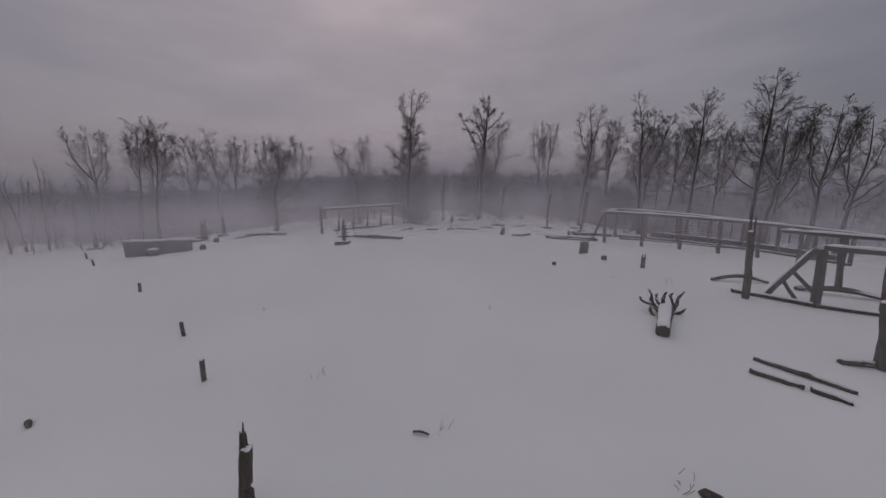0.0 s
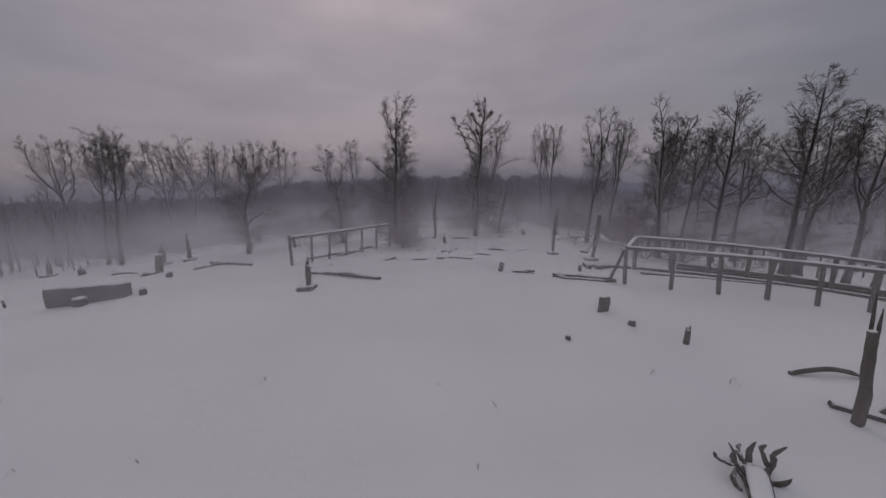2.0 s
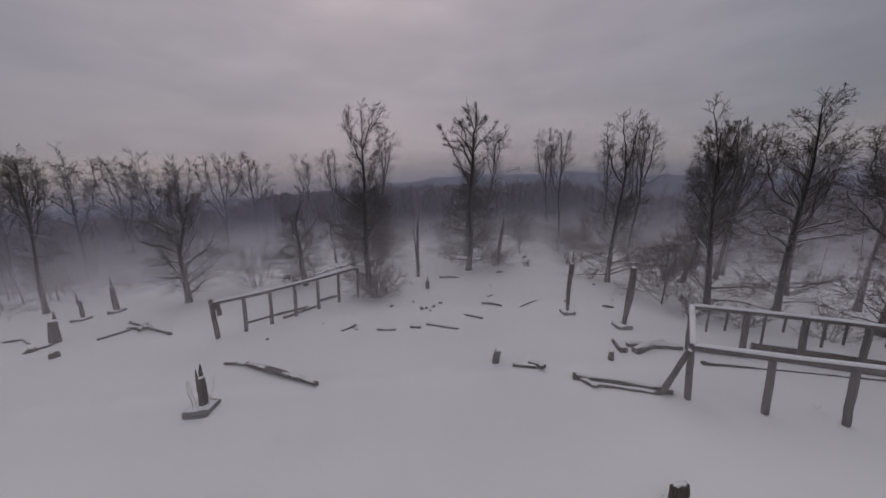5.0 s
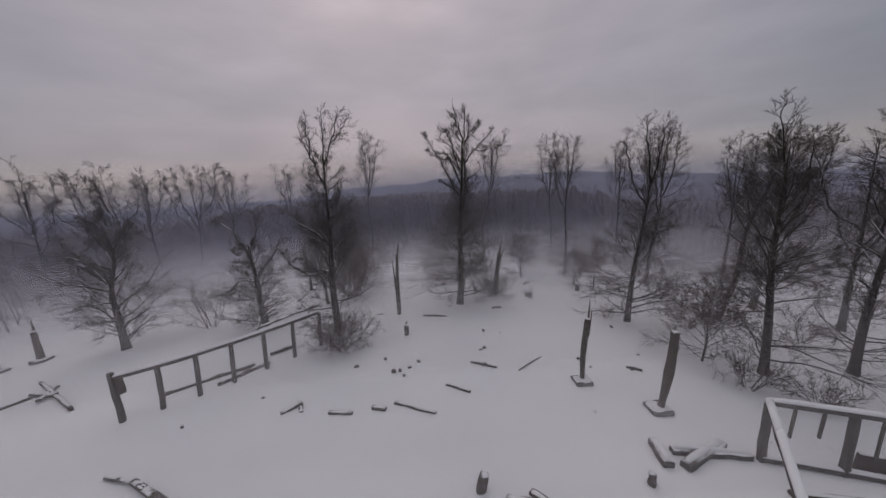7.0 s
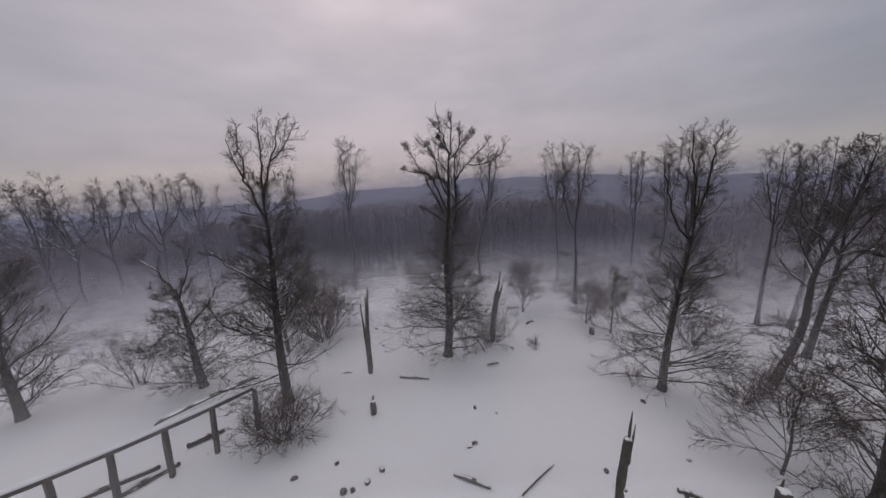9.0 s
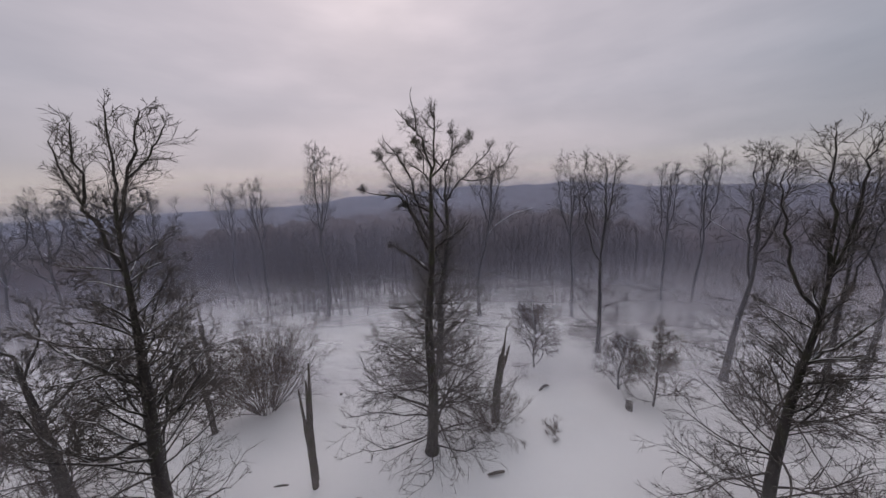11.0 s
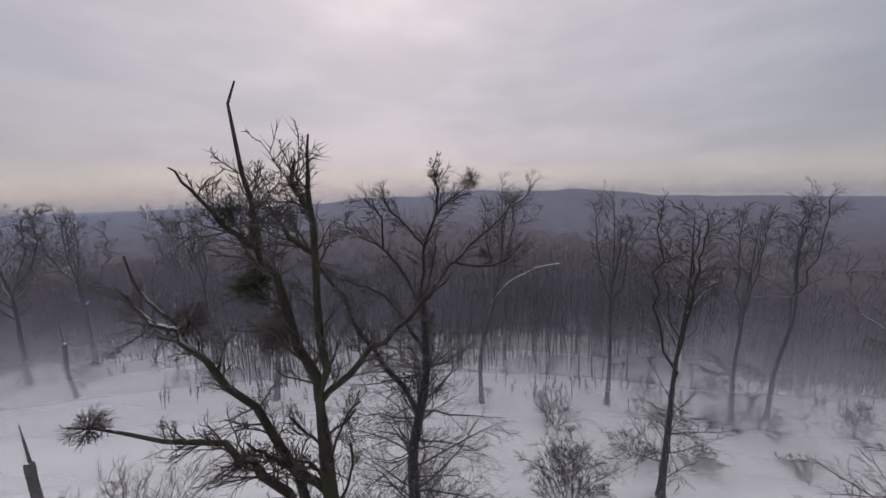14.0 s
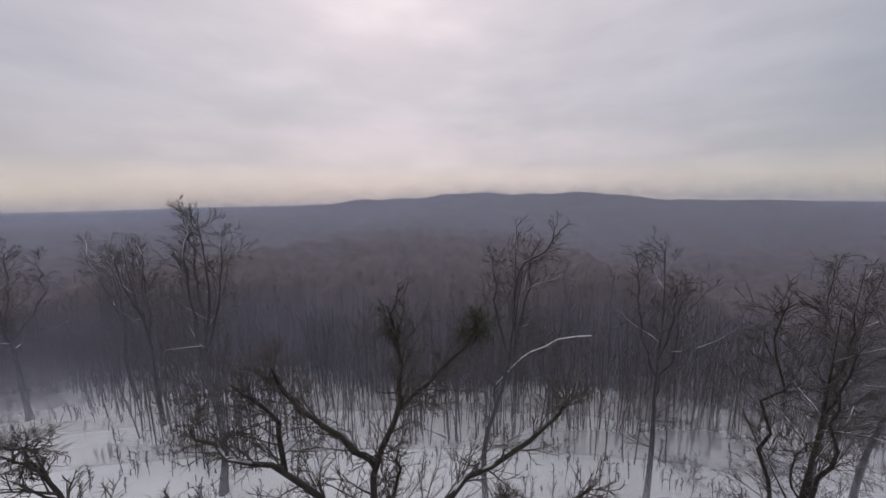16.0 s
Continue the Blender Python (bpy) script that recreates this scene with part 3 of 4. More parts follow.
# ---- ground mist and distance haze, stood in for by thin drifting sheets ----
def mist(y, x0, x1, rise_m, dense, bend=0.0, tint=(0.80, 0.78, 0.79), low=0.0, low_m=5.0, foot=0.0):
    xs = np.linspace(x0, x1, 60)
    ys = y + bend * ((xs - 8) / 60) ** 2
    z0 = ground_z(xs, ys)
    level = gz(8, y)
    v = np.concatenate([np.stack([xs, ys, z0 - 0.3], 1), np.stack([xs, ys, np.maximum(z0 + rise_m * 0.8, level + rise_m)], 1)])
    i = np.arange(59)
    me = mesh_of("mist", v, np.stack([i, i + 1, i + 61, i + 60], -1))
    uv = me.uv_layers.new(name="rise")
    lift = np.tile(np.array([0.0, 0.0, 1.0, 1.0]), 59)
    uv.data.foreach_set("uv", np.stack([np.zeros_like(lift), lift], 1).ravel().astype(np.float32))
    ob = part("mist", me, mist_haze_material("mist", dense, tint, low, low_m / rise_m, foot or min(0.3, 2.0 / rise_m)))
    return tagged(ob, "thin tinted sheet standing in for mist and haze", "mist", "mist", "stuff")


for y, up, dense in [(10, 2.8, 0.09), (15, 3.4, 0.13), (20, 4.0, 0.17), (25, 4.4, 0.20), (30, 4.8, 0.24), (35, 5.2, 0.27), (40, 5.6, 0.32)]:
    mist(y, -140 - y, 150 + y, up, dense, -4, foot=0.6)
for y, up, dense, foot in [(45, 5.6, 0.42, 0.3), (50, 5.6, 0.46, 0.25), (55, 5.2, 0.46, 0.15), (59.5, 4.8, 0.46, 0.1), (63, 4.6, 0.44, 0.1), (67, 4.4, 0.40, 0.1)]:
    mist(y, -140 - y, 150 + y, up, dense, 0, (0.80, 0.77, 0.785), foot=foot)
# higher haze painted as thin sheets, blue in tint beyond y 40, that stays below the camera's way
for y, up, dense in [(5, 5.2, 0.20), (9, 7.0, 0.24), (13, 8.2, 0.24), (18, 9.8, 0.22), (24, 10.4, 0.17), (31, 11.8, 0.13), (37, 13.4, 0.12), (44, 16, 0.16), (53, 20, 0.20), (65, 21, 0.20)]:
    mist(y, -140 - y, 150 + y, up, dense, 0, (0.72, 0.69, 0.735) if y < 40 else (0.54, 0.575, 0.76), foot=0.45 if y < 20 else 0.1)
# aerial haze over far woods and ridge, painted as bluish see-through sheets
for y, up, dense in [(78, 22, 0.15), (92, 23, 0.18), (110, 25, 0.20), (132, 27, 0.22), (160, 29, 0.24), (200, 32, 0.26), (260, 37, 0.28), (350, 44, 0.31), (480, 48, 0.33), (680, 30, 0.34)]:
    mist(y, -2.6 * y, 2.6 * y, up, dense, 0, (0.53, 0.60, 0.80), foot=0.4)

# ---- the great bare trees ----
OLD = "tall old bare oak with snow-dusted dark bark"
tree((-1.98, 37.0), (-1.70, 11.9), 0.26, 1, crown=0.24, limbs=46, limb=0.25, low=44, low_len=3.3, low_to=0.70, rise=(20, 52), back=0.0, thin=0.0098, low_thin=0.0095,
     label="tall dead-topped oak with dense low sprays beside a timber fence", lead_twig=1.0,
     lead=[[(0.12, 0.0, 9.4), (-0.31, 0.0, 11.4), (-0.55, 0.1, 12.6), (-0.48, 0.1, 13.9)], [(-0.40, 0.0, 11.7), (-0.75, -0.1, 12.5), (-0.95, -0.1, 13.4)],
           [(0.25, 0.0, 10.6), (0.34, 0.1, 12.0), (0.42, 0.1, 13.2), (0.49, 0.1, 14.3)], [(0.28, 0.0, 10.9), (0.85, -0.1, 12.2), (1.25, -0.1, 13.2), (1.5, 0.0, 14.1)],
           [(0.9, -0.1, 12.3), (1.5, 0.0, 12.9), (2.0, 0.1, 13.7)], [(0.1, 0.0, 6.0), (-0.8, -0.3, 7.0), (-1.5, -0.4, 7.5), (-2.2, -0.5, 8.3)],
           [(0.05, 0.0, 4.2), (-1.1, -0.5, 4.2), (-2.2, -0.7, 4.9), (-2.8, -0.7, 6.0)], [(0.05, 0.1, 4.6), (0.9, 0.2, 5.3), (1.9, 0.2, 6.6)]])
tree((-8.1, 39.4), (-8.3, 6.6), 0.25, 2, crown=0.30, limbs=26, limb=0.40, low=24, low_len=2.8, low_to=0.36, broken=0.15, rise=(12, 50), thin=0.0115, label="crooked broken-topped oak with spreading snowy limbs", lead_twig=1.3,
     lead=[[(-0.1, 0.0, 4.4), (-0.8, 0.1, 6.2), (-1.6, 0.0, 7.5), (-2.3, 0.0, 7.9)], [(-0.2, 0.0, 5.6), (0.2, 0.1, 7.0), (0.45, 0.1, 8.3)],
           [(0.0, 0.0, 3.4), (-1.2, -0.3, 3.7), (-2.2, -0.4, 2.9), (-3.3, -0.4, 2.4)], [(0.0, 0.0, 3.9), (1.0, 0.2, 5.2), (1.8, 0.2, 6.4)]])
tree((-17.85, 38.5), (-16.9, 8.6), 0.26, 3, crown=0.16, limbs=40, limb=0.46, low=18, low_len=3.2, low_to=0.26, rise=(24, 60), lift=0.03, thin=0.0105, label="broad low-crowned bare tree dusted with snow")
oak = tree((6.64, 40.59), (7.22, 12.75), 0.26, 4, crown=0.42, limbs=34, limb=0.13, broken=0.12, low=64, low_len=3.4, low_to=0.58, rise=(25, 60), back=0.128, bark=BARK_BLACK, label="tall forked oak with mistletoe and dense low sprays",
           lead=[[(0.58, -1.57, 12.05), (0.52, -1.65, 12.59), (0.35, -1.65, 13.26), (0.20, -1.65, 13.59), (0.13, -1.62, 14.02), (0.04, -1.57, 14.62), (0.09, -1.54, 14.99)],
                 [(0.60, -1.50, 11.90), (0.71, -1.72, 12.67), (0.76, -1.90, 13.67), (0.83, -1.98, 14.11), (0.87, -2.04, 14.44)],
                 [(0.79, -1.93, 13.87), (0.68, -1.93, 14.10), (0.71, -1.93, 14.29)], [(0.71, -1.88, 13.52), (0.58, -1.88, 13.70), (0.45, -1.88, 13.93)],
                 [(0.20, -1.65, 13.59), (-0.04, -1.65, 13.74), (-0.26, -1.65, 14.02), (-0.48, -1.65, 14.27)],
                 [(0.28, -1.01, 10.08), (0.09, -1.23, 10.91), (-0.06, -1.47, 11.74), (-0.32, -1.65, 12.38), (-0.54, -1.65, 12.77), (-0.82, -1.65, 13.15), (-0.98, -1.65, 13.52)],
                 [(-0.54, -1.65, 12.77), (-0.85, -1.65, 12.93), (-1.10, -1.65, 13.23)],
                 [(0.19, -0.83, 9.31), (-0.03, -1.10, 10.45), (-0.28, -1.26, 11.03), (-0.47, -1.34, 11.34), (-0.94, -1.37, 11.46), (-1.65, -1.39, 11.55), (-2.07, -1.44, 11.72)],
                 [(0.60, -1.50, 12.0), (0.97, -1.55, 12.40), (1.30, -1.5, 12.65), (1.57, -1.45, 12.92), (1.92, -1.4, 13.26)], [(0.29, -0.80, 9.16), (0.80, -0.89, 9.55), (1.39, -1.00, 9.97), (1.91, -1.10, 10.38)],
                 [(0.19, -0.68, 8.60), (-0.59, -0.83, 9.34), (-1.11, -0.89, 9.63)], [(0.39, -1.23, 10.90), (-0.01, -1.29, 11.13), (-0.30, -1.38, 11.45)]], lead_twig=0.5, thin=0.0046, low_thin=0.0085)
for at, r, s, twiggy in (((-0.02, -1.65, 13.91), 0.22, 71, True), ((0.13, -1.65, 13.23), 0.26, 72, False), ((0.24, -1.60, 12.75), 0.28, 76, True), ((-0.48, -1.65, 12.92), 0.24, 73, True), ((-1.84, -1.44, 11.71), 0.28, 74, True), ((-0.39, -1.29, 11.14), 0.20, 75, False), ((-1.06, -0.89, 9.62), 0.2, 77, True)):
    mistletoe(oak, at, r, s, twiggy)
oak = tree((7.06, 46.53), (7.94, 12.17), 0.26, 5, crown=0.5, limbs=20, limb=0.12, broken=0.2, low=72, low_len=3.2, low_to=0.8, rise=(30, 60), back=0.16, bark=BARK_BLACK, label="slender forked oak carrying a round mistletoe ball",
           lead=[[(0.86, -1.76, 10.93), (0.39, -1.34, 11.69), (-0.22, -1.45, 12.60), (-0.82, -1.62, 12.97), (-1.20, -1.68, 13.38)], [(-0.22, -1.45, 12.60), (-0.21, -1.63, 13.44), (-0.63, -1.71, 13.97)],
                 [(0.85, -1.76, 11.02), (0.93, -1.42, 12.35), (1.30, -1.58, 13.52), (1.38, -1.62, 14.15), (1.25, -1.65, 14.81)], [(1.30, -1.58, 13.52), (1.59, -1.59, 13.83), (2.16, -1.33, 14.23)],
                 [(0.97, -1.45, 12.60), (0.42, -1.55, 13.22), (-0.01, -1.63, 13.75), (-0.12, -1.73, 14.18)], [(0.85, -1.76, 11.02), (1.35, -1.98, 11.61), (1.81, -1.57, 12.19), (2.32, -1.65, 12.59), (3.19, -1.75, 13.49), (3.28, -1.81, 13.69)],
                 [(1.81, -1.57, 12.19), (2.54, -1.73, 12.05), (3.21, -1.86, 12.25), (3.59, -1.87, 12.70)], [(0.76, -1.40, 9.41), (-0.08, -1.76, 11.17), (-1.07, -1.45, 11.57), (-1.82, -1.48, 11.96)],
                 [(0.57, -1.22, 7.06), (-0.39, -2.08, 9.59), (-1.40, -2.20, 11.58), (-2.38, -2.22, 13.43)], [(0.85, -1.76, 11.12), (1.15, -1.36, 11.89), (1.27, -1.48, 12.90)]], lead_twig=0.8, thin=0.0068)
for at, r, s, twiggy in (((2.28, -1.25, 14.45), 0.45, 81, False), ((-2.46, -2.21, 13.59), 0.46, 83, True), ((1.26, -1.66, 14.59), 0.22, 84, True), ((2.64, -1.69, 12.39), 0.26, 85, True)):
    mistletoe(oak, at, r, s, twiggy)
tree((17.8, 36.5), (18.95, 10.6), 0.20, 6, crown=0.36, limbs=26, limb=0.20, low=46, low_len=3.3, low_to=0.62, rise=(28, 60), back=0.0, label=OLD, thin=0.0098, low_thin=0.0095,
     lead=[[(0.95, 0.0, 8.8), (0.95, 0.0, 10.8), (0.65, 0.0, 12.0), (0.6, 0.0, 13.2)], [(1.0, 0.0, 9.2), (1.5, 0.0, 10.8), (1.75, 0.1, 12.2), (2.1, 0.1, 13.0)], [(0.8, 0.0, 7.8), (0.1, 0.2, 9.4), (-0.4, 0.2, 11.0), (-0.5, 0.2, 12.2)], [(0.7, 0.0, 6.2), (1.5, -0.3, 7.2), (2.4, -0.4, 8.0)]], lead_twig=1.2)
tree((21.03, 30.37), (20.02, 10.85), 0.20, 7, crown=0.32, limbs=26, limb=0.24, low=34, low_len=3.4, low_to=0.5, rise=(22, 58), label="leaning old oak with a bare broken leader", thin=0.0105,
     lead=[[(-0.21, -0.42, 7.29), (-0.90, -0.62, 9.65), (-1.59, -0.64, 12.37)], [(-0.19, -0.33, 6.56), (0.27, -0.39, 8.74), (0.23, -0.50, 11.11)]], lead_twig=1.5)
tree((25.21, 37.74), (28.14, 12.28), 0.22, 8, crown=0.42, limbs=24, limb=0.22, low=22, low_len=2.4, low_to=0.55, rise=(30, 64), label="slender leaning bare tree", bark=BARK_GREY, thin=0.0125)
tree((26.1, 30.6), (25.9, 12.2), 0.20, 9, crown=0.34, limbs=26, limb=0.25, low=28, low_len=3.0, low_to=0.45, rise=(22, 58), label="stout bare oak behind a timber enclosure", thin=0.0105)
tree((30.0, 28.2), (29.9, 13.0), 0.22, 10, crown=0.32, limbs=28, limb=0.28, low=24, low_len=3.0, low_to=0.42, rise=(20, 56), label="stout bare oak with snow along its limbs", thin=0.011)

# trees further back: base x, y; tip x, z; girth; share of low sprays; limbs
BACK = [
    (18.95, 49.5, 18.6, 14.2, 0.23, 20, 9), (-3.4, 57.0, -2.3, 16.4, 0.25, 10, 12), (-11.76, 62.84, -11.9, 14.6, 0.21, 5, 11),
    (-17.28, 66.61, -17.0, 14.4, 0.20, 6, 10), (25.9, 46.6, 26.8, 14.2, 0.28, 22, 10), (11.15, 56.09, 12.20, 15.24, 0.22, 8, 9),
    (20.0, 56.5, 19.2, 14.7, 0.21, 14, 12), (28.68, 56.07, 28.02, 13.90, 0.22, 18, 8), (32.2, 57.0, 32.3, 15.0, 0.22, 12, 9),
    (36.28, 49.01, 35.72, 13.11, 0.26, 16, 14), (-34.67, 42.50, -32.59, 12.36, 0.28, 26, 24), (-41.94, 48.49, -39.68, 13.57, 0.28, 22, 22),
]
SIDE = [
    (-29.65, 63.68, -28.4, 14.8, 0.22, 14, 17), (-25.65, 65.79, -25.2, 14.4, 0.21, 8, 15), (-50.68, 61.83, -48.8, 15.2, 0.24, 14, 18), (-38.65, 62.15, -38.9, 14.8, 0.22, 12, 18),
    (-37.61, 65.26, -36.4, 14.2, 0.22, 10, 17), (-44.76, 64.31, -45.6, 14.8, 0.22, 10, 17),
    (-57.07, 58.02, -55.5, 14.6, 0.26, 14, 13), (41.60, 50.71, 42.15, 13.8, 0.25, 10, 13), (36.16, 38.49, 35.19, 11.6, 0.24, 10, 11), (32.17, 41.73, 33.20, 12.4, 0.24, 10, 11),
    (38.45, 30.06, 38.74, 11.8, 0.28, 12, 12), (43.24, 31.35, 43.68, 11.4, 0.26, 10, 13), (44.75, 39.25, 43.85, 12.0, 0.26, 10, 12), (34.66, 30.68, 34.37, 11.2, 0.27, 12, 13),
]
# one of them holds a long snow-covered limb out over the clearing's end
REACH = {5: [[(0.14, -0.26, 5.80), (0.40, -0.39, 6.84), (1.40, -0.53, 8.27), (2.60, -0.75, 9.15), (4.56, -1.12, 9.79)], [(0.50, -0.56, 11.45), (1.38, -0.85, 13.01), (2.32, -1.11, 13.80), (2.75, -1.23, 14.93)]]}
for i, (x, y, tx, tz, r, low, limbs) in enumerate(BACK):
    tree((x, y), (tx, tz), r * 0.78, 20 + i, crown=0.54, limbs=limbs, limb=0.22, low=low, low_len=2.7, low_to=0.42, rise=(25, 58), many=(5, 4, 3), thin=0.011, forks=3, fork_at=0.52, fork_out=(0.045, 0.10), lead=REACH.get(i, ()),
         bark=BARK_GREY if i % 3 else BARK, snowy={1: 2, 2: 3, 3: 3, 5: 1}.get(i, 0), label="tall slender bare tree rising from the snow", group="trees further back")
for i, (x, y, tx, tz, r, low, limbs) in enumerate(SIDE):
    tree((x, y), (tx, tz), r, 50 + i, crown=0.40, limbs=limbs, limb=0.26, low=low, low_len=2.6, low_to=0.42, rise=(20, 56), many=(5, 4, 3), thin=0.0155, forks=4, fork_at=0.4, fork_out=(0.14, 0.25),
         bark=BARK_GREY, label="tall bare tree half lost in the mist", group="trees further back")

# ---- shrubs ----
for i, (x, y, h, width, stalks) in enumerate([(-13.06, 40.54, 4.25, 3.32, 12), (-2.57, 44.16, 5.11, 6.02, 54), (18.92, 29.05, 2.55, 1.55, 12),
                                              (-1.06, 34.42, 2.60, 5.39, 44), (9.61, 41.85, 2.32, 3.56, 26), (19.11, 51.75, 1.79, 3.05, 18), (22.31, 51.80, 1.60, 2.84, 16), (15.49, 54.14, 2.41, 2.97, 18),
                                              (21.29, 35.62, 2.51, 3.11, 22), (24.19, 42.30, 3.56, 4.23, 26), (20.95, 27.99, 1.72, 2.36, 16), (29.22, 51.99, 1.29, 2.40, 14)]):
    shrub((x, y), h, width, 200 + i, stalks, many=(7, 6, 3) if h > 4 else (6, 5, 2))
for i, (x, y, h, width, stalks) in enumerate([(-9.05, 39.51, 2.20, 3.12, 16), (-7.09, 60.52, 2.43, 3.64, 14), (12.68, 41.20, 0.88, 1.68, 10), (24.78, 26.81, 2.09, 2.84, 16), (27.83, 34.41, 2.28, 2.98, 16),
                                              (16.89, 37.33, 1.23, 1.41, 9), (23.17, 54.54, 1.63, 3.07, 20), (26.90, 54.98, 1.78, 3.38, 22), (30.79, 55.82, 1.92, 3.48, 22), (29.62, 59.11, 1.98, 3.42, 20), (8.11, 49.14, 1.83, 3.11, 18), (5.57, 45.46, 1.98, 3.24, 18), (24.25, 58.69, 1.67, 2.79, 14), (31.36, 57.80, 1.76, 2.81, 14), (6.53, 63.07, 1.83, 3.26, 14), (-22.91, 62.28, 2.22, 3.64, 16), (-30.43, 57.36, 2.31, 3.46, 16),
                                              (-34.07, 50.96, 2.33, 4.08, 18)]):
    shrub((x, y), h, width, 230 + i, stalks, label="low twiggy undergrowth pushing through the snow")
for i, (x, y, h, width) in enumerate([(13.51, 47.37, 4.21, 3.76), (17.90, 45.04, 3.14, 2.61), (18.94, 43.49, 4.52, 2.78), (18.73, 31.46, 4.36, 3.45), (39.21, 57.20, 2.78, 1.91)]):
    tree((x, y), (x + 0.1, gz(x, y) + h), 0.06, 250 + i, crown=0.08, limbs=36, limb=0.72 * width / h, rise=(12, 58), many=(7, 5, 3), thin=0.0085, name="sapling",
         label="small bare sapling with spreading branches", bark=BARK_GREY, twig=TWIG_BROWN, group="saplings", lift=0.035)


# ---- timber frames ----
def post(name, parent, x, y, h, lean, wide, seed, mat=None):
    z = gz(x, y)
    o = parent.matrix_basis.inverted()
    return part(name, beam(name, o @ Vector((x, y, z - 0.3)), o @ Vector((x + lean[0], y + lean[1], z + h)), wide, wide, seed, 0.018, 6), mat or TIMBER, parent)


def run(parent, name, pts, wide, tall, seed, mat=None, snow=0.09):
    """A long timber over several points, and the snow on it."""
    o = parent.matrix_basis.inverted()
    rng = np.random.default_rng(seed)
    line = curve([o @ Vector(p) for p in pts], max(8, 4 * len(pts)))
    t = unit(np.gradient(line, axis=0))
    rings, caps = [], []
    c = 0.2
    shape = [(-1, -1 + c), (-1, 1 - c), (-1 + c, 1), (1 - c, 1), (1, 1 - c), (1, -1 + c), (1 - c, -1), (-1 + c, -1)]
    for i, p in enumerate(line):
        d, side, up = frame_axes(t[i])
        p = Vector(p)
        rings.append([p + side * (u * wide / 2 + rng.normal(0, 0.008)) + up * (v * tall / 2 + rng.normal(0, 0.008)) for u, v in shape])
        end = 0.3 if i in (0, len(line) - 1) else 1.0
        h = snow * end * rng.uniform(0.75, 1.3)
        caps.append([p + up * (tall / 2 - 0.012) + side * wide * 0.54 * math.cos(q) + up * h * math.sin(q) for q in np.linspace(0, math.pi, 7)])
    ob = part(name, loft(name, rings), mat or TIMBER, parent)
    if snow:
        me = loft("snow_cap", caps)
        me.polygons.foreach_set("use_smooth", np.ones(len(me.polygons), bool))
        part("snow_cap", me, SNOW, ob, "settled white snow along the timber")
    return ob


def over(pts, h):
    return [(x, y, gz(x, y) + h) for x, y in pts]


LEFT = [(-9.70, 29.66), (-8.37, 30.27), (-7.15, 30.99), (-5.98, 31.87), (-4.82, 32.86), (-3.70, 33.91), (-2.57, 35.08)]
fr = thing("timber_fence", (-5.96, 31.86, gz(-5.96, 31.86)), "long grey timber rail on seven posts, snow on top", "frame", "timber frames")
for i, (x, y) in enumerate(LEFT):
    post("post", fr, x, y, 2.42 if i == 0 else 2.12, (-0.03, 0.02) if i == 0 else (0.15, 0), 0.2 if i == 0 else 0.17, 300 + i)
run(fr, "rail", [(x + 0.1, y, gz(x, y) + 2.2) for x, y in LEFT], 0.2, 0.18, 310)
o = fr.matrix_basis.inverted()
part("loose_board", beam("loose_board", o @ Vector((-9.44, 29.70, gz(-9.68, 29.71) + 2.2)), o @ Vector((-9.29, 29.60, gz(-9.68, 29.71) + 1.45)), 0.26, 0.07, 311), ROTTEN, fr, "short rotten board hanging down")
part("loose_plank", beam("loose_plank", o @ Vector((-5.12, 32.97, gz(-4.93, 33.17) + 2.36)), o @ Vector((-2.37, 35.52, gz(-2.46, 35.20) + 2.5)), 0.2, 0.07, 312, sag=-0.08), TIMBER_SNOWY, fr, "snowy plank lying loose on the rail")

NEAR = [(12.65, 21.85), (14.87, 21.05), (17.11, 20.45), (19.3, 19.82), (21.45, 19.25), (23.6, 18.65), (25.8, 18.05), (28.0, 17.45)]
AWAY = [(15.5, 25.3), (17.65, 24.7), (19.8, 24.1), (21.95, 23.5), (24.1, 22.9), (26.3, 22.3), (28.5, 21.7), (30.7, 21.1)]
fr = thing("timber_pen", (17.96, 22.03, gz(17.96, 22.03)), "open timber enclosure of posts and snow-topped rails", "enclosure", "timber frames")
for i, (x, y) in enumerate(NEAR):
    post("post", fr, x, y, 2.08, (-0.1, -0.05), 0.17, 320 + i)
for i, (x, y) in enumerate(AWAY):
    post("post", fr, x, y, 2.15, (0.03, 0), 0.19, 330 + i)
run(fr, "rail", over(NEAR, 2.15), 0.21, 0.18, 340)
run(fr, "rail", over(AWAY, 2.22), 0.21, 0.18, 341)
run(fr, "rail", [(*NEAR[0], gz(*NEAR[0]) + 2.17), (*AWAY[0], gz(*AWAY[0]) + 2.24)], 0.2, 0.17, 342)
run(fr, "sill", over(AWAY, 0.1), 0.2, 0.2, 343, snow=0.05)
run(fr, "low_wall", over([(18.3, 24.9), (21.9, 23.85), (26.2, 22.65), (30.5, 21.45)], 0.32), 0.12, 0.62, 344, ROTTEN, 0.06)
o = fr.matrix_basis.inverted()
for i in range(len(AWAY) - 1):
    for f in (0.33, 0.67):
        x, y = (AWAY[i][k] * (1 - f) + AWAY[i + 1][k] * f for k in (0, 1))
        z = gz(x, y)
        drop = 1.05 + 0.35 * math.sin(5 * i + 9 * f)
        part("picket", beam("picket", o @ Vector((x, y, z + 2.15)), o @ Vector((x - 0.06, y, z + 2.15 - drop)), 0.09, 0.06, 350 + i, 0.008, 4), TIMBER, fr)
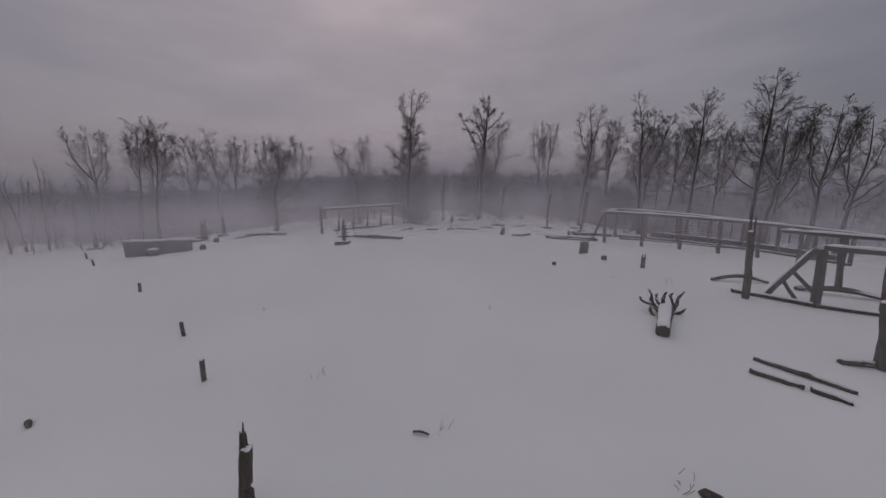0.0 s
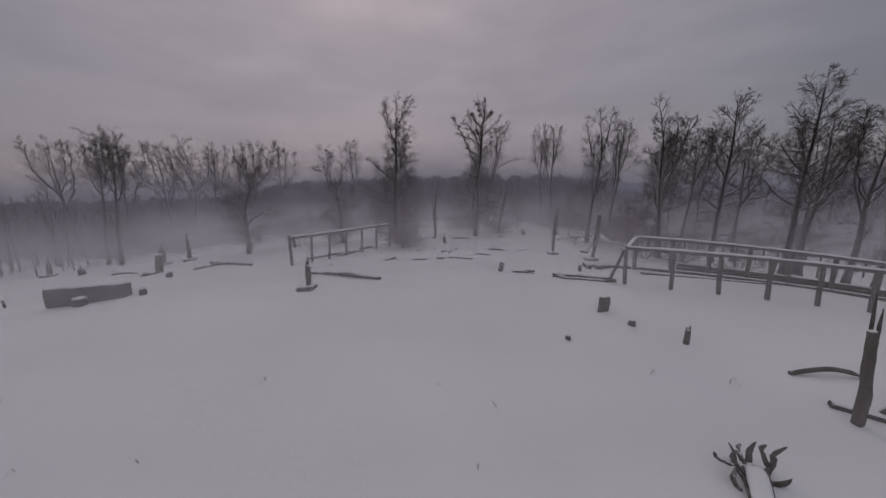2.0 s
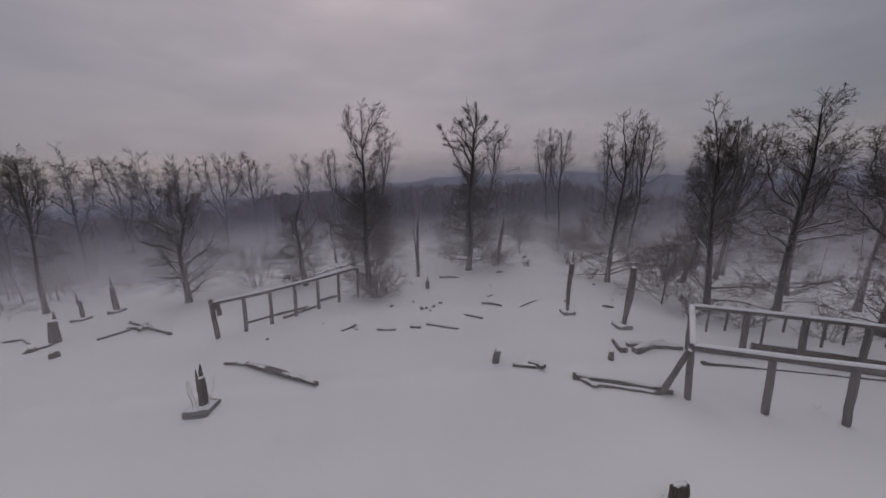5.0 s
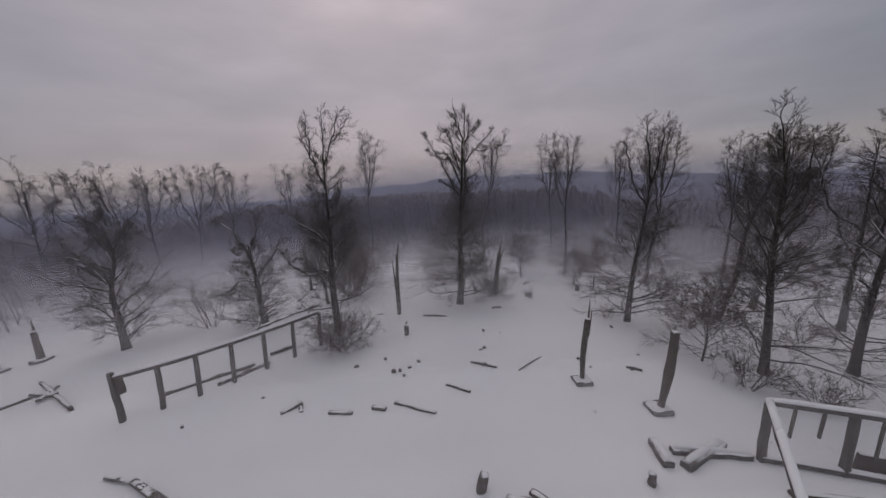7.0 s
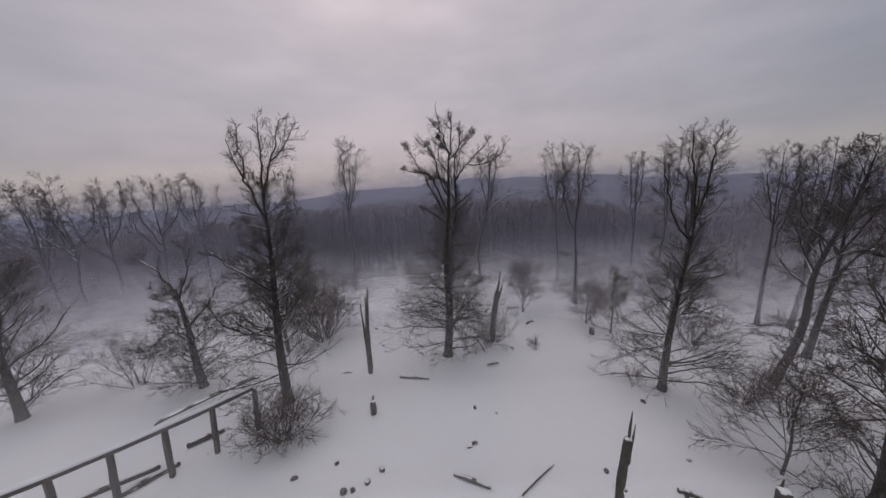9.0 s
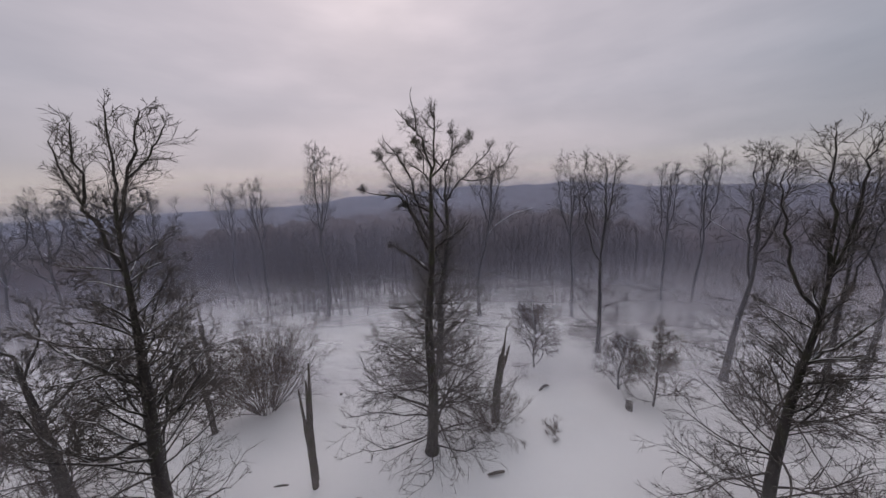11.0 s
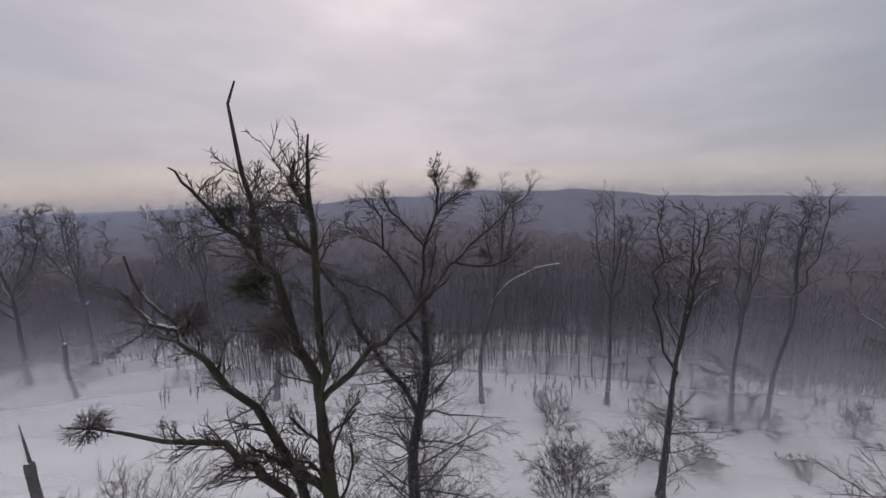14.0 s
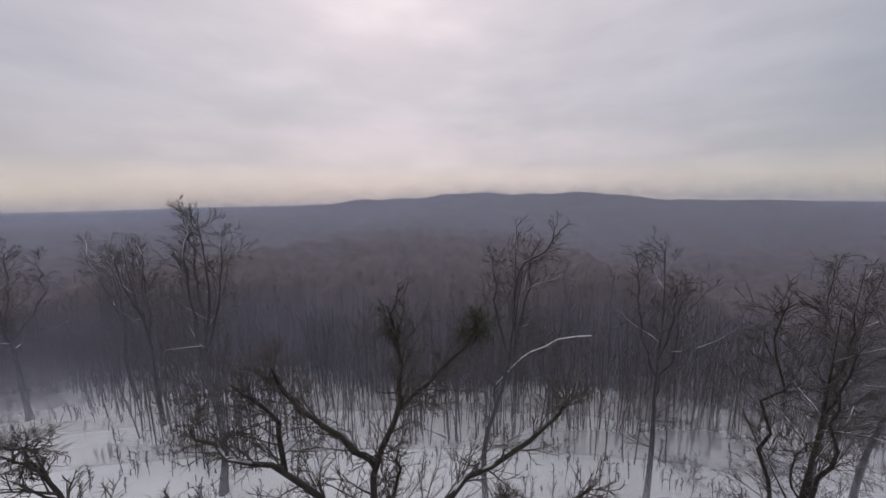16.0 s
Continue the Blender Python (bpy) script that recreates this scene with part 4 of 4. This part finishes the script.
part("brace", beam("brace", o @ Vector((11.81, 22.15, gz(12.23, 22.10) - 0.05)), o @ Vector((12.43, 21.73, gz(12.34, 21.48) + 2.1)), 0.22, 0.16, 371), TIMBER_SNOWY, fr, "leaning broken brace")

CLOSE = [(14.35, 10.55), (16.05, 9.85), (17.30, 9.54), (18.95, 8.87)]
fr = thing("timber_fence", (15.04, 10.22, gz(15.04, 10.22)), "low timber frame with a diagonal brace, snow on top", "frame", "timber frames")
for i, (x, y) in enumerate(CLOSE):
    post("post", fr, x, y, 2.15, (-0.12, 0), 0.21, 380 + i)
for i, (x, y) in enumerate([(18.16, 12.69), (19.91, 12.30)]):
    post("post", fr, x, y, 2.3, (-0.2, 0), 0.16, 386 + i)
run(fr, "rail", over(CLOSE, 2.2), 0.22, 0.18, 390)
run(fr, "rail", over([(15.89, 13.38), (18.05, 12.69), (19.91, 12.30), (21.64, 11.90)], 2.32), 0.18, 0.14, 391)
run(fr, "sill", over([(12.41, 11.94), (13.54, 11.14), (14.60, 10.40), (16.00, 9.80), (18.17, 9.14)], 0.04), 0.2, 0.16, 392, ROTTEN, 0.05)
run(fr, "brace", [(13.60, 11.64, gz(13.61, 11.60)), (14.14, 10.65, gz(14.40, 10.63) + 2.15)], 0.2, 0.16, 393, None, 0.07)
o = fr.matrix_basis.inverted()
part("brace", beam("brace", o @ Vector((13.87, 11.13, gz(13.85, 11.13) + 1.2)), o @ Vector((14.57, 10.63, gz(14.57, 10.58) + 0.25)), 0.12, 0.12, 394), TIMBER, fr)
part("brace", beam("brace", o @ Vector((13.78, 11.32, gz(13.73, 11.41) + 0.75)), o @ Vector((14.25, 11.09, gz(14.25, 11.09) - 0.05)), 0.12, 0.1, 395), TIMBER, fr)


# ---- dead trunks and broken posts ----
def splintered(x, y, h, r, seed, label, lean=(0, 0), plinth=0.0, shards=3, name="dead_trunk", mat=None, waist=0.6, group="dead trunks", turn=0.0, share=0.72, foot=1.1):
    """A dead trunk broken off in splinters, some on a square footing."""
    rng = np.random.default_rng(seed)
    ob = thing(name, (x, y, gz(x, y)), label, "dead trunk", group, turn=turn)
    body = h * (share if shards else 0.97)
    a, b = Vector((0, 0, -0.3)), Vector((lean[0] * body / h, lean[1] * body / h, body))
    wob = Vector((rng.normal(0, 0.02 * h), rng.normal(0, 0.02 * h), 0))
    part("stem", log_mesh("stem", [a, a.lerp(b, 0.5) + wob, b], [r * foot, r, r * (1 - 0.4 * (1 - waist))], seed, 8, 0.12), mat or ROTTEN, ob)
    for i in range(shards):
        q = rng.uniform(0, 6.28)
        start = a.lerp(b, rng.uniform(0.55, 0.9)) + Vector((math.cos(q), math.sin(q), 0)) * r * 0.5
        tip = Vector((lean[0], lean[1], h * (1.0 if i == 0 else rng.uniform(0.75, 0.95)))) + Vector((math.cos(q), math.sin(q), 0)) * r * (0.4 if i == 0 else 0.9)
        part("splinter", log_mesh("splinter", [start, start.lerp(tip, 0.6), tip], [r * 0.5, r * 0.34, r * 0.06], seed + 7 * i, 6, 0.3), mat or ROTTEN, ob)
    me = cap("snow_cap", b + Vector((-r * 0.8, 0, 0.0)), b + Vector((r * 0.8, 0, 0.0)), r * 1.5, r * 0.35, seed, 5)
    part("snow_cap", me, SNOW, ob)
    if plinth:
        p = part("footing", beam("footing", (-plinth / 2, 0, 0.02), (plinth / 2, 0, 0.02), plinth, 0.34, seed, 0.02, 5), CONCRETE, ob, "square concrete footing under snow")
        part("snow_cap", cap("snow_cap", (-plinth * 0.48, 0, 0.19), (plinth * 0.48, 0, 0.19), plinth * 0.92, 0.07, seed, 7), SNOW, p)
    return ob


ON_FOOTING = "splintered grey wooden post on a square concrete footing"
splintered(11.46, 29.72, 4.06, 0.135, 401, ON_FOOTING, (0.25, 0), 0.75, 2, waist=0.7, share=0.78, foot=0.75)
splintered(13.71, 27.74, 3.7, 0.155, 402, ON_FOOTING, (0.5, 0), 0.8, 3, waist=1.0, share=0.93, foot=0.7)
wired = splintered(-6.15, 23.16, 1.93, 0.15, 403, "dark rotten post with stalks on a snowy footing", (0.2, 0), 0.95, 2)
splintered(-24.05, 38.56, 3.16, 0.18, 404, ON_FOOTING, (0.0, 0), 0.9, 1, waist=0.2)
splintered(-25.80, 37.40, 2.34, 0.15, 405, ON_FOOTING, (0.2, 0), 0.95, 1)
splintered(-40.52, 40.35, 2.35, 0.18, 406, ON_FOOTING, (0.3, 0), 1.0, 1)
BROKEN = "tall dead trunk broken off in splinters"
sn = thing("dead_trunk", (1.97, 39.09, gz(1.97, 39.09)), "dead trunk split into three tall thin shards", "dead trunk", "dead trunks")
part("stem", log_mesh("stem", [(0, 0, -0.3), (-0.02, 0, 0.7), (-0.04, 0, 1.6)], [0.15, 0.13, 0.1], 411, 8, 0.12), ROTTEN, sn)
for i, (a, m_, b) in enumerate([((-0.02, 0, 0.4), (-0.12, 0.02, 2.4), (-0.22, 0, 4.3)), ((0.03, 0.03, 0.3), (0.08, 0, 2.8), (0.28, 0, 5.4)), ((0.0, -0.05, 0.5), (0.02, -0.05, 2.6), (0.12, -0.05, 4.7))]):
    part("splinter", log_mesh("splinter", [a, m_, b], [0.11, 0.085, 0.025], 412 + i, 6, 0.2), ROTTEN, sn)
splintered(9.87, 42.31, 5.04, 0.19, 412, BROKEN + " among twigs", (0.65, 0), 0, 3)
splintered(-7.77, 47.54, 5.9, 0.12, 413, BROKEN, (-0.35, 0), 0, 1, waist=1.0)
splintered(-21.16, 60.22, 6.3, 0.13, 414, BROKEN, (-0.3, 0), 0, 1, waist=1.0)
splintered(-4.53, 42.74, 4.5, 0.125, 415, BROKEN, (-0.5, 0), 0, 2, waist=0.9)
splintered(-22.11, 32.28, 2.19, 0.30, 416, "dark pointed wooden slab standing in the snow", (0.25, 0), 0, 1, waist=0.1)
splintered(-33.66, 37.13, 0.85, 0.28, 417, "low dark stump in the snow", (0.1, 0), 0, 1)
splintered(12.40, 11.33, 3.59, 0.125, 418, "tall split post with snow on its broken shoulder", (-0.2, 0), 0, 2, name="split_post")
splintered(-2.86, 4.42, 1.56, 0.095, 419, "rotten mossy post splintered at the top", (0.1, 0), 0, 3, name="split_post")
splintered(11.54, 6.91, 1.83, 0.16, 420, "pale weathered post with a collar of snow", (-0.25, 0), 0, 0, name="post", mat=TIMBER)
splintered(2.75, 35.49, 0.98, 0.15, 421, "small broken stump in the snow", (0.1, 0), 0, 1)
splintered(17.32, 43.09, 0.65, 0.17, 422, "short sawn stump capped with snow", (0, 0), 0, 0, mat=TIMBER)
splintered(10.85, 15.20, 0.73, 0.1, 423, "short split stump leaning in the snow", (0.12, 0.05), 0, 2, mat=TIMBER)
splintered(5.88, 24.70, 0.64, 0.16, 424, "short leaning post stub", (0.18, 0), 0, 0)
splintered(11.27, 24.61, 0.42, 0.12, 425, "short weathered post stub in snow", (0, 0), 0, 0)
t = Tubes()
rng = np.random.default_rng(9)
t.add(stems(rng, np.array([[0.3 * math.cos(a), 0.3 * math.sin(a), 0.1] for a in range(9)]), np.array([[0.1 * math.cos(a), 0.1 * math.sin(a), 1.0] for a in range(9)]), np.full(9, 1.2), 5, 0.12, 0), np.full((9, 5), 0.008), 3)
part("dry_stalks", t.mesh("dry_stalks"), DRY, wired, "pale dry stalks round the post")

# stakes in a row
for i, (x, y, h, lean) in enumerate([(-26.06, 25.22, 0.50, 0.08), (-21.63, 21.27, 0.47, 0.06), (-12.87, 14.37, 0.44, 0.0), (-7.77, 9.94, 0.48, 0.03), (-5.60, 7.58, 0.58, 0.0)]):
    st = thing("stake", (x, y, gz(x, y)), "short square wooden stake standing in the snow", "stake", "row of stakes", turn=15 * i)
    part("shaft", beam("shaft", (0, 0, -0.25), (-lean, 0, h), 0.1, 0.08, 430 + i, 0.008, 5), ROTTEN, st)
    part("snow_cap", cap("snow_cap", (-lean - 0.05, 0, h - 0.005), (-lean + 0.05, 0, h - 0.005), 0.08, 0.025, 440 + i, 4), SNOW, st)


# ---- concrete slab, blocks and rubble ----
def chunk(name, at, size, seed, label, category="rubble", mat=None, snow=True, group=""):
    rng = np.random.default_rng(seed)
    x, y = at
    ob = thing(name, (x, y, gz(x, y)), label, category, group, turn=float(rng.uniform(0, 180)))
    k, n = 8, 5
    rings = []
    for i in range(n):
        f = i / (n - 1)
        w_ = (0.85, 1.0, 1.0, 0.9, 0.55)[i]
        rings.append([(size[0] / 2 * w_ * math.cos(a) * rng.uniform(0.8, 1.15), size[1] / 2 * w_ * math.sin(a) * rng.uniform(0.8, 1.15), -0.1 + f * (size[2] + 0.1) * rng.uniform(0.95, 1.05)) for a in np.arange(k) * 2 * math.pi / k])
    part("body", loft("body", rings), mat or CONCRETE, ob)
    if snow:
        part("snow_cap", cap("snow_cap", (-size[0] * 0.36, 0, size[2] * 0.93), (size[0] * 0.36, 0, size[2] * 0.93), size[1] * 0.8, size[2] * 0.3, seed, 6), SNOW, ob)
    return ob


sl = thing("concrete_slab", (-20.21, 24.72, gz(-20.21, 24.72)), "long grey concrete slab on edge, snow on top", "slab", turn=14.0)
part("slab", beam("slab", (-2.0, 0, 0.42), (1.95, 0, 0.42), 0.75, 1.15, 450, 0.015, 7), CONCRETE, sl)
part("snow_cap", cap("snow_cap", (-1.98, 0, 0.98), (1.92, 0, 0.98), 0.74, 0.14, 451), SNOW, sl)
chunk("stone_block", (-20.15, 23.99), (0.85, 0.7, 0.45), 452, "squared stone block with a hat of snow", "block")
bd = thing("board", (9.22, 18.03, gz(9.22, 18.03)), "dark upright board standing in the snow", "board", turn=8.0)
part("panel", beam("panel", (0, 0, -0.15), (0.02, 0, 0.72), 0.52, 0.14, 453, 0.02, 6), ROTTEN, bd)
part("snow_cap", cap("snow_cap", (-0.2, 0, 0.71), (0.24, 0, 0.71), 0.14, 0.05, 454, 5), SNOW, bd)
for i, (x, y, a, b, c) in enumerate([(9.72, 16.70, 0.38, 0.3, 0.26), (6.54, 15.77, 0.28, 0.22, 0.16), (-19.29, 29.76, 0.5, 0.4, 0.4), (-17.32, 25.07, 0.6, 0.4, 0.42), (-22.22, 31.11, 0.7, 0.5, 0.35)]):
    chunk("wood_chunk", (x, y), (a, b, c), 455 + i, "dark broken chunk of wood with snow on it", "wood chunk", ROTTEN)
rng = np.random.default_rng(77)
for i, (x, y) in enumerate([(3.22, 31.84), (2.74, 31.56), (2.98, 31.16), (2.41, 31.52), (1.81, 32.78), (7.44, 33.28), (7.19, 33.09), (-3.64, 30.22), (2.19, 42.41), (1.25, 45.19), (-6.36, 28.79), (14.43, 30.62), (3.69, 32.32), (0.34, 32.22),
                            (8.71, 35.04), (7.73, 35.46), (12.44, 30.87), (12.17, 31.64), (15.70, 32.07), (16.18, 35.54)]):
    chunk("rubble_stone", (x, y), tuple(rng.uniform(0.12, 0.32, 2)) + (float(rng.uniform(0.06, 0.14)),), 470 + i, "small dark stone showing through the snow", "stone", ROTTEN, i % 2 == 0, "scattered rubble")


# ---- fallen timbers ----
def lying(kind, a, b, wide, tall, seed, label, rise=0.0, snow=0.05, mat=None, round_log=False, mid=None):
    """A timber or log that lies on the snow from a to b."""
    ax, ay = a
    bx, by = b
    z0, z1 = gz(ax, ay), gz(bx, by)
    ob = thing(kind, ((ax + bx) / 2, (ay + by) / 2, (z0 + z1) / 2), label, "log" if round_log else "timber", "fallen timbers")
    o = ob.matrix_basis.inverted()
    p, q = o @ Vector((ax, ay, z0 + tall * 0.3)), o @ Vector((bx, by, z1 + tall * 0.3 + rise))
    if round_log:
        c = p.lerp(q, 0.5) + Vector(mid or (0, 0, 0.03))
        part("stem", log_mesh("stem", [p, c, q], [wide * 0.42, wide * 0.5, wide * 0.36], seed, 8, 0.12), mat or ROTTEN, ob)
        if snow:
            up = Vector((0, 0, wide * 0.40))
            part("snow_cap", cap("snow_cap", p.lerp(q, 0.06) + up, c.lerp(q, 0.1) + up, wide * 0.6, snow, seed), SNOW, ob)
            part("snow_cap", cap("snow_cap", c.lerp(q, 0.2) + up, p.lerp(q, 0.96) + up, wide * 0.5, snow, seed + 1), SNOW, ob)
    else:
        part("body", beam("body", p, q, wide, tall, seed, 0.02, 8), mat or ROTTEN, ob)
        if snow:
            up = Vector((0, 0, tall / 2))
            part("snow_cap", cap("snow_cap", p.lerp(q, 0.03) + up, p.lerp(q, 0.97) + up, wide * 0.8, snow, seed), SNOW, ob)
    return ob


BEAM, PLANK, LOG = "dark rotten beam half buried in snow", "loose weathered plank lying on the snow", "fallen dark log with snow along it"
lying("fallen_beam", (7.96, 6.91), (8.64, 6.29), 0.13, 0.14, 501, BEAM, snow=0.04)
lying("fallen_beam", (8.72, 6.22), (9.16, 5.80), 0.12, 0.13, 499, BEAM, -0.02, 0.05)
lying("fallen_log", (8.54, 7.37), (9.64, 6.06), 0.15, 0.14, 502, LOG, round_log=True)
lying("fallen_log", (10.66, 7.14), (11.46, 6.95), 0.2, 0.2, 503, LOG, round_log=True)
lying("fallen_log", (12.82, 13.30), (15.20, 13.01), 0.16, 0.16, 504, LOG, round_log=True, mid=(0, 0, 0.22))
lying("fallen_log", (15.69, 12.34), (18.50, 11.17), 0.22, 0.2, 505, LOG, round_log=True, mid=(0, 0, 0.2))
lying("fallen_log", (-7.33, 26.49), (-6.11, 26.16), 0.18, 0.18, 506, LOG, round_log=True)
lying("fallen_log", (-6.01, 26.15), (-1.92, 24.00), 0.27, 0.22, 507, "long hollow fallen log with a broken end", round_log=True)
lying("fallen_beam", (6.65, 24.40), (7.64, 24.13), 0.2, 0.16, 508, BEAM)
lying("fallen_plank", (7.45, 24.55), (7.92, 23.94), 0.24, 0.14, 509, PLANK, 0.15)
lying("fallen_beam", (8.91, 23.33), (12.28, 22.15), 0.27, 0.28, 510, "thick fallen beam with snow on top", 0.05, 0.1)
lying("fallen_beam", (9.38, 22.86), (11.76, 22.15), 0.2, 0.16, 511, BEAM)
lying("fallen_plank", (9.05, 23.42), (9.57, 22.58), 0.22, 0.1, 512, PLANK, 0.1, 0.07)
V = "thick snow-laden beam in a collapsed heap"
lying("fallen_beam", (12.36, 26.13), (12.23, 25.13), 0.34, 0.30, 513, V, 0.0, 0.15, TIMBER_SNOWY)
lying("fallen_beam", (14.71, 25.91), (12.71, 25.08), 0.34, 0.30, 514, V, 0.0, 0.15, TIMBER_SNOWY)
lying("fallen_beam", (12.73, 25.71), (15.26, 25.38), 0.26, 0.26, 515, V, 0.0, 0.12, TIMBER_SNOWY)
lying("fallen_beam", (15.19, 24.12), (22.81, 22.88), 0.2, 0.14, 516, BEAM)
lying("fallen_plank", (-18.87, 31.76), (-17.76, 32.91), 0.2, 0.16, 517, PLANK)
lying("fallen_log", (-19.25, 34.56), (-13.61, 31.11), 0.28, 0.22, 518, LOG, round_log=True)
lying("fallen_plank", (-18.17, 33.21), (-16.12, 32.63), 0.24, 0.18, 519, PLANK, 0.1)
lying("fallen_plank", (-17.47, 33.86), (-16.57, 32.21), 0.22, 0.14, 520, PLANK, 0.12)
lying("fallen_log", (-27.65, 33.96), (-26.05, 33.87), 0.22, 0.18, 521, LOG, round_log=True)
lying("fallen_log", (-26.11, 33.84), (-24.39, 32.75), 0.22, 0.18, 522, LOG, round_log=True)
lying("fallen_plank", (-22.49, 30.84), (-21.67, 31.77), 0.24, 0.16, 523, PLANK, 0.1)
lying("fallen_plank", (-2.21, 28.93), (-1.44, 29.40), 0.18, 0.12, 524, PLANK, 0.12)
lying("fallen_plank", (-1.54, 29.45), (-1.29, 28.91), 0.16, 0.12, 525, PLANK)
lying("fallen_plank", (-0.05, 28.73), (1.00, 28.58), 0.2, 0.13, 526, PLANK)
lying("fallen_plank", (1.81, 28.81), (2.43, 28.65), 0.22, 0.16, 527, PLANK)
lying("fallen_plank", (2.76, 29.03), (4.56, 28.23), 0.16, 0.12, 528, PLANK)
lying("fallen_plank", (5.12, 30.08), (6.15, 29.43), 0.15, 0.12, 529, PLANK)
lying("fallen_log", (6.48, 31.84), (7.74, 31.21), 0.18, 0.16, 530, LOG, round_log=True)
lying("fallen_branch", (8.79, 30.89), (10.34, 32.04), 0.07, 0.07, 531, "thin fallen branch on the snow", snow=0, round_log=True)
lying("fallen_log", (3.78, 38.36), (5.47, 37.99), 0.18, 0.16, 532, LOG, round_log=True)
lying("fallen_branch", (12.96, 44.68), (13.67, 45.20), 0.16, 0.14, 533, "short bent fallen branch", snow=0.03, round_log=True, mid=(0, 0, 0.12))
lying("fallen_branch", (8.97, 39.13), (9.69, 39.27), 0.12, 0.1, 534, "short bent fallen branch", snow=0, round_log=True)
lying("fallen_log", (-9.16, 31.40), (-5.73, 33.40), 0.28, 0.22, 535, LOG, round_log=True)
lying("fallen_log", (-6.73, 31.67), (-4.95, 33.48), 0.28, 0.22, 536, LOG, round_log=True)
lying("fallen_log", (-5.38, 34.43), (-4.24, 35.25), 0.28, 0.22, 537, LOG, round_log=True)
lying("fallen_branch", (14.25, 30.81), (14.88, 30.51), 0.2, 0.16, 538, "short bent fallen branch", round_log=True)
lying("fallen_branch", (-0.33, 5.66), (-0.01, 5.57), 0.05, 0.05, 539, "small dark stick on the snow", snow=0, round_log=True)
lying("fallen_branch", (-8.68, 6.63), (-8.48, 6.48), 0.12, 0.1, 540, "small dark stick on the snow", snow=0, round_log=True)
lying("fallen_branch", (0.23, 39.20), (0.80, 39.24), 0.1, 0.08, 541, "short bent fallen branch", snow=0, round_log=True)

# fallen trunk with its torn roots upright
ft = thing("fallen_tree", (7.51, 9.24, gz(7.51, 9.24)), "fallen tree trunk with torn roots, snow on top", "log", "fallen timbers")
part("stem", log_mesh("stem", [(-0.62, -0.75, 0.10), (0.0, 0.0, 0.16), (0.6, 0.75, 0.2)], [0.19, 0.2, 0.27], 550, 10, 0.08), ROTTEN, ft)
part("snow_cap", cap("snow_cap", (-0.58, -0.7, 0.24), (0.62, 0.8, 0.40), 0.36, 0.08, 551, 9), SNOW, ft)
for i, pts in enumerate([[(0.35, 0.6, 0.1), (0.2, 0.85, 0.45), (0.12, 0.8, 0.7), (-0.05, 0.82, 0.98)], [(0.8, 0.75, 0.1), (1.05, 0.8, 0.4), (1.1, 0.85, 0.6), (1.22, 0.75, 0.85)],
                         [(0.7, 0.95, 0.2), (0.72, 1.0, 0.6), (0.8, 1.0, 0.78)], [(0.05, 0.5, 0.05), (-0.02, 0.65, 0.3), (0.05, 0.7, 0.5)], [(0.72, 0.62, 0.08), (0.95, 0.52, 0.2), (1.08, 0.46, 0.36)],
                         [(0.55, 0.95, 0.3), (0.45, 1.05, 0.55), (0.5, 1.05, 0.72)], [(0.15, 0.85, 0.4), (-0.1, 0.95, 0.5), (-0.2, 0.95, 0.66)], [(0.95, 0.85, 0.3), (0.9, 0.95, 0.6), (1.0, 0.95, 0.74)]]):
    part("root", log_mesh("root", pts, [0.06, 0.055, 0.01], 552 + i, 7, 0.35), ROTTEN, ft)
md = chunk("rotten_stump", (4.46, 3.90), (0.9, 0.5, 0.13), 560, "low rotten stump with moss and dry grass", "stump", ROTTEN, False)


# ---- dry stalks of grass ----
def stalks(places, seed):
    rng = np.random.default_rng(seed)
    t = Tubes()
    p = np.array([(x + rng.normal(0, 0.08), y + rng.normal(0, 0.08), gz(x, y) - 0.03) for x, y in places for _ in range(5)])
    d = np.stack([rng.normal(0, 0.3, len(p)), rng.normal(0, 0.3, len(p)), np.ones(len(p))], 1)
    t.add(stems(rng, p, d, rng.uniform(0.08, 0.26, len(p)), 4, 0.15, -0.05), np.full((len(p), 4), 0.0045), 3)
    ob = part("dry_grass", t.mesh("dry_grass"), DRY)
    return tagged(ob, "sparse dry grass stalks poking through the snow", "grass", kind="stuff")


rng = np.random.default_rng(31)
stalks([(-2.71, 7.50), (0.25, 5.66), (4.07, 4.24), (4.17, 4.34), (-6.04, 11.58), (-9.10, 11.51), (3.44, 3.85), (2.96, 12.48)] + [tuple(q) for q in np.stack([rng.uniform(-12, 22, 60), rng.uniform(10, 60, 60)], 1)], 32)
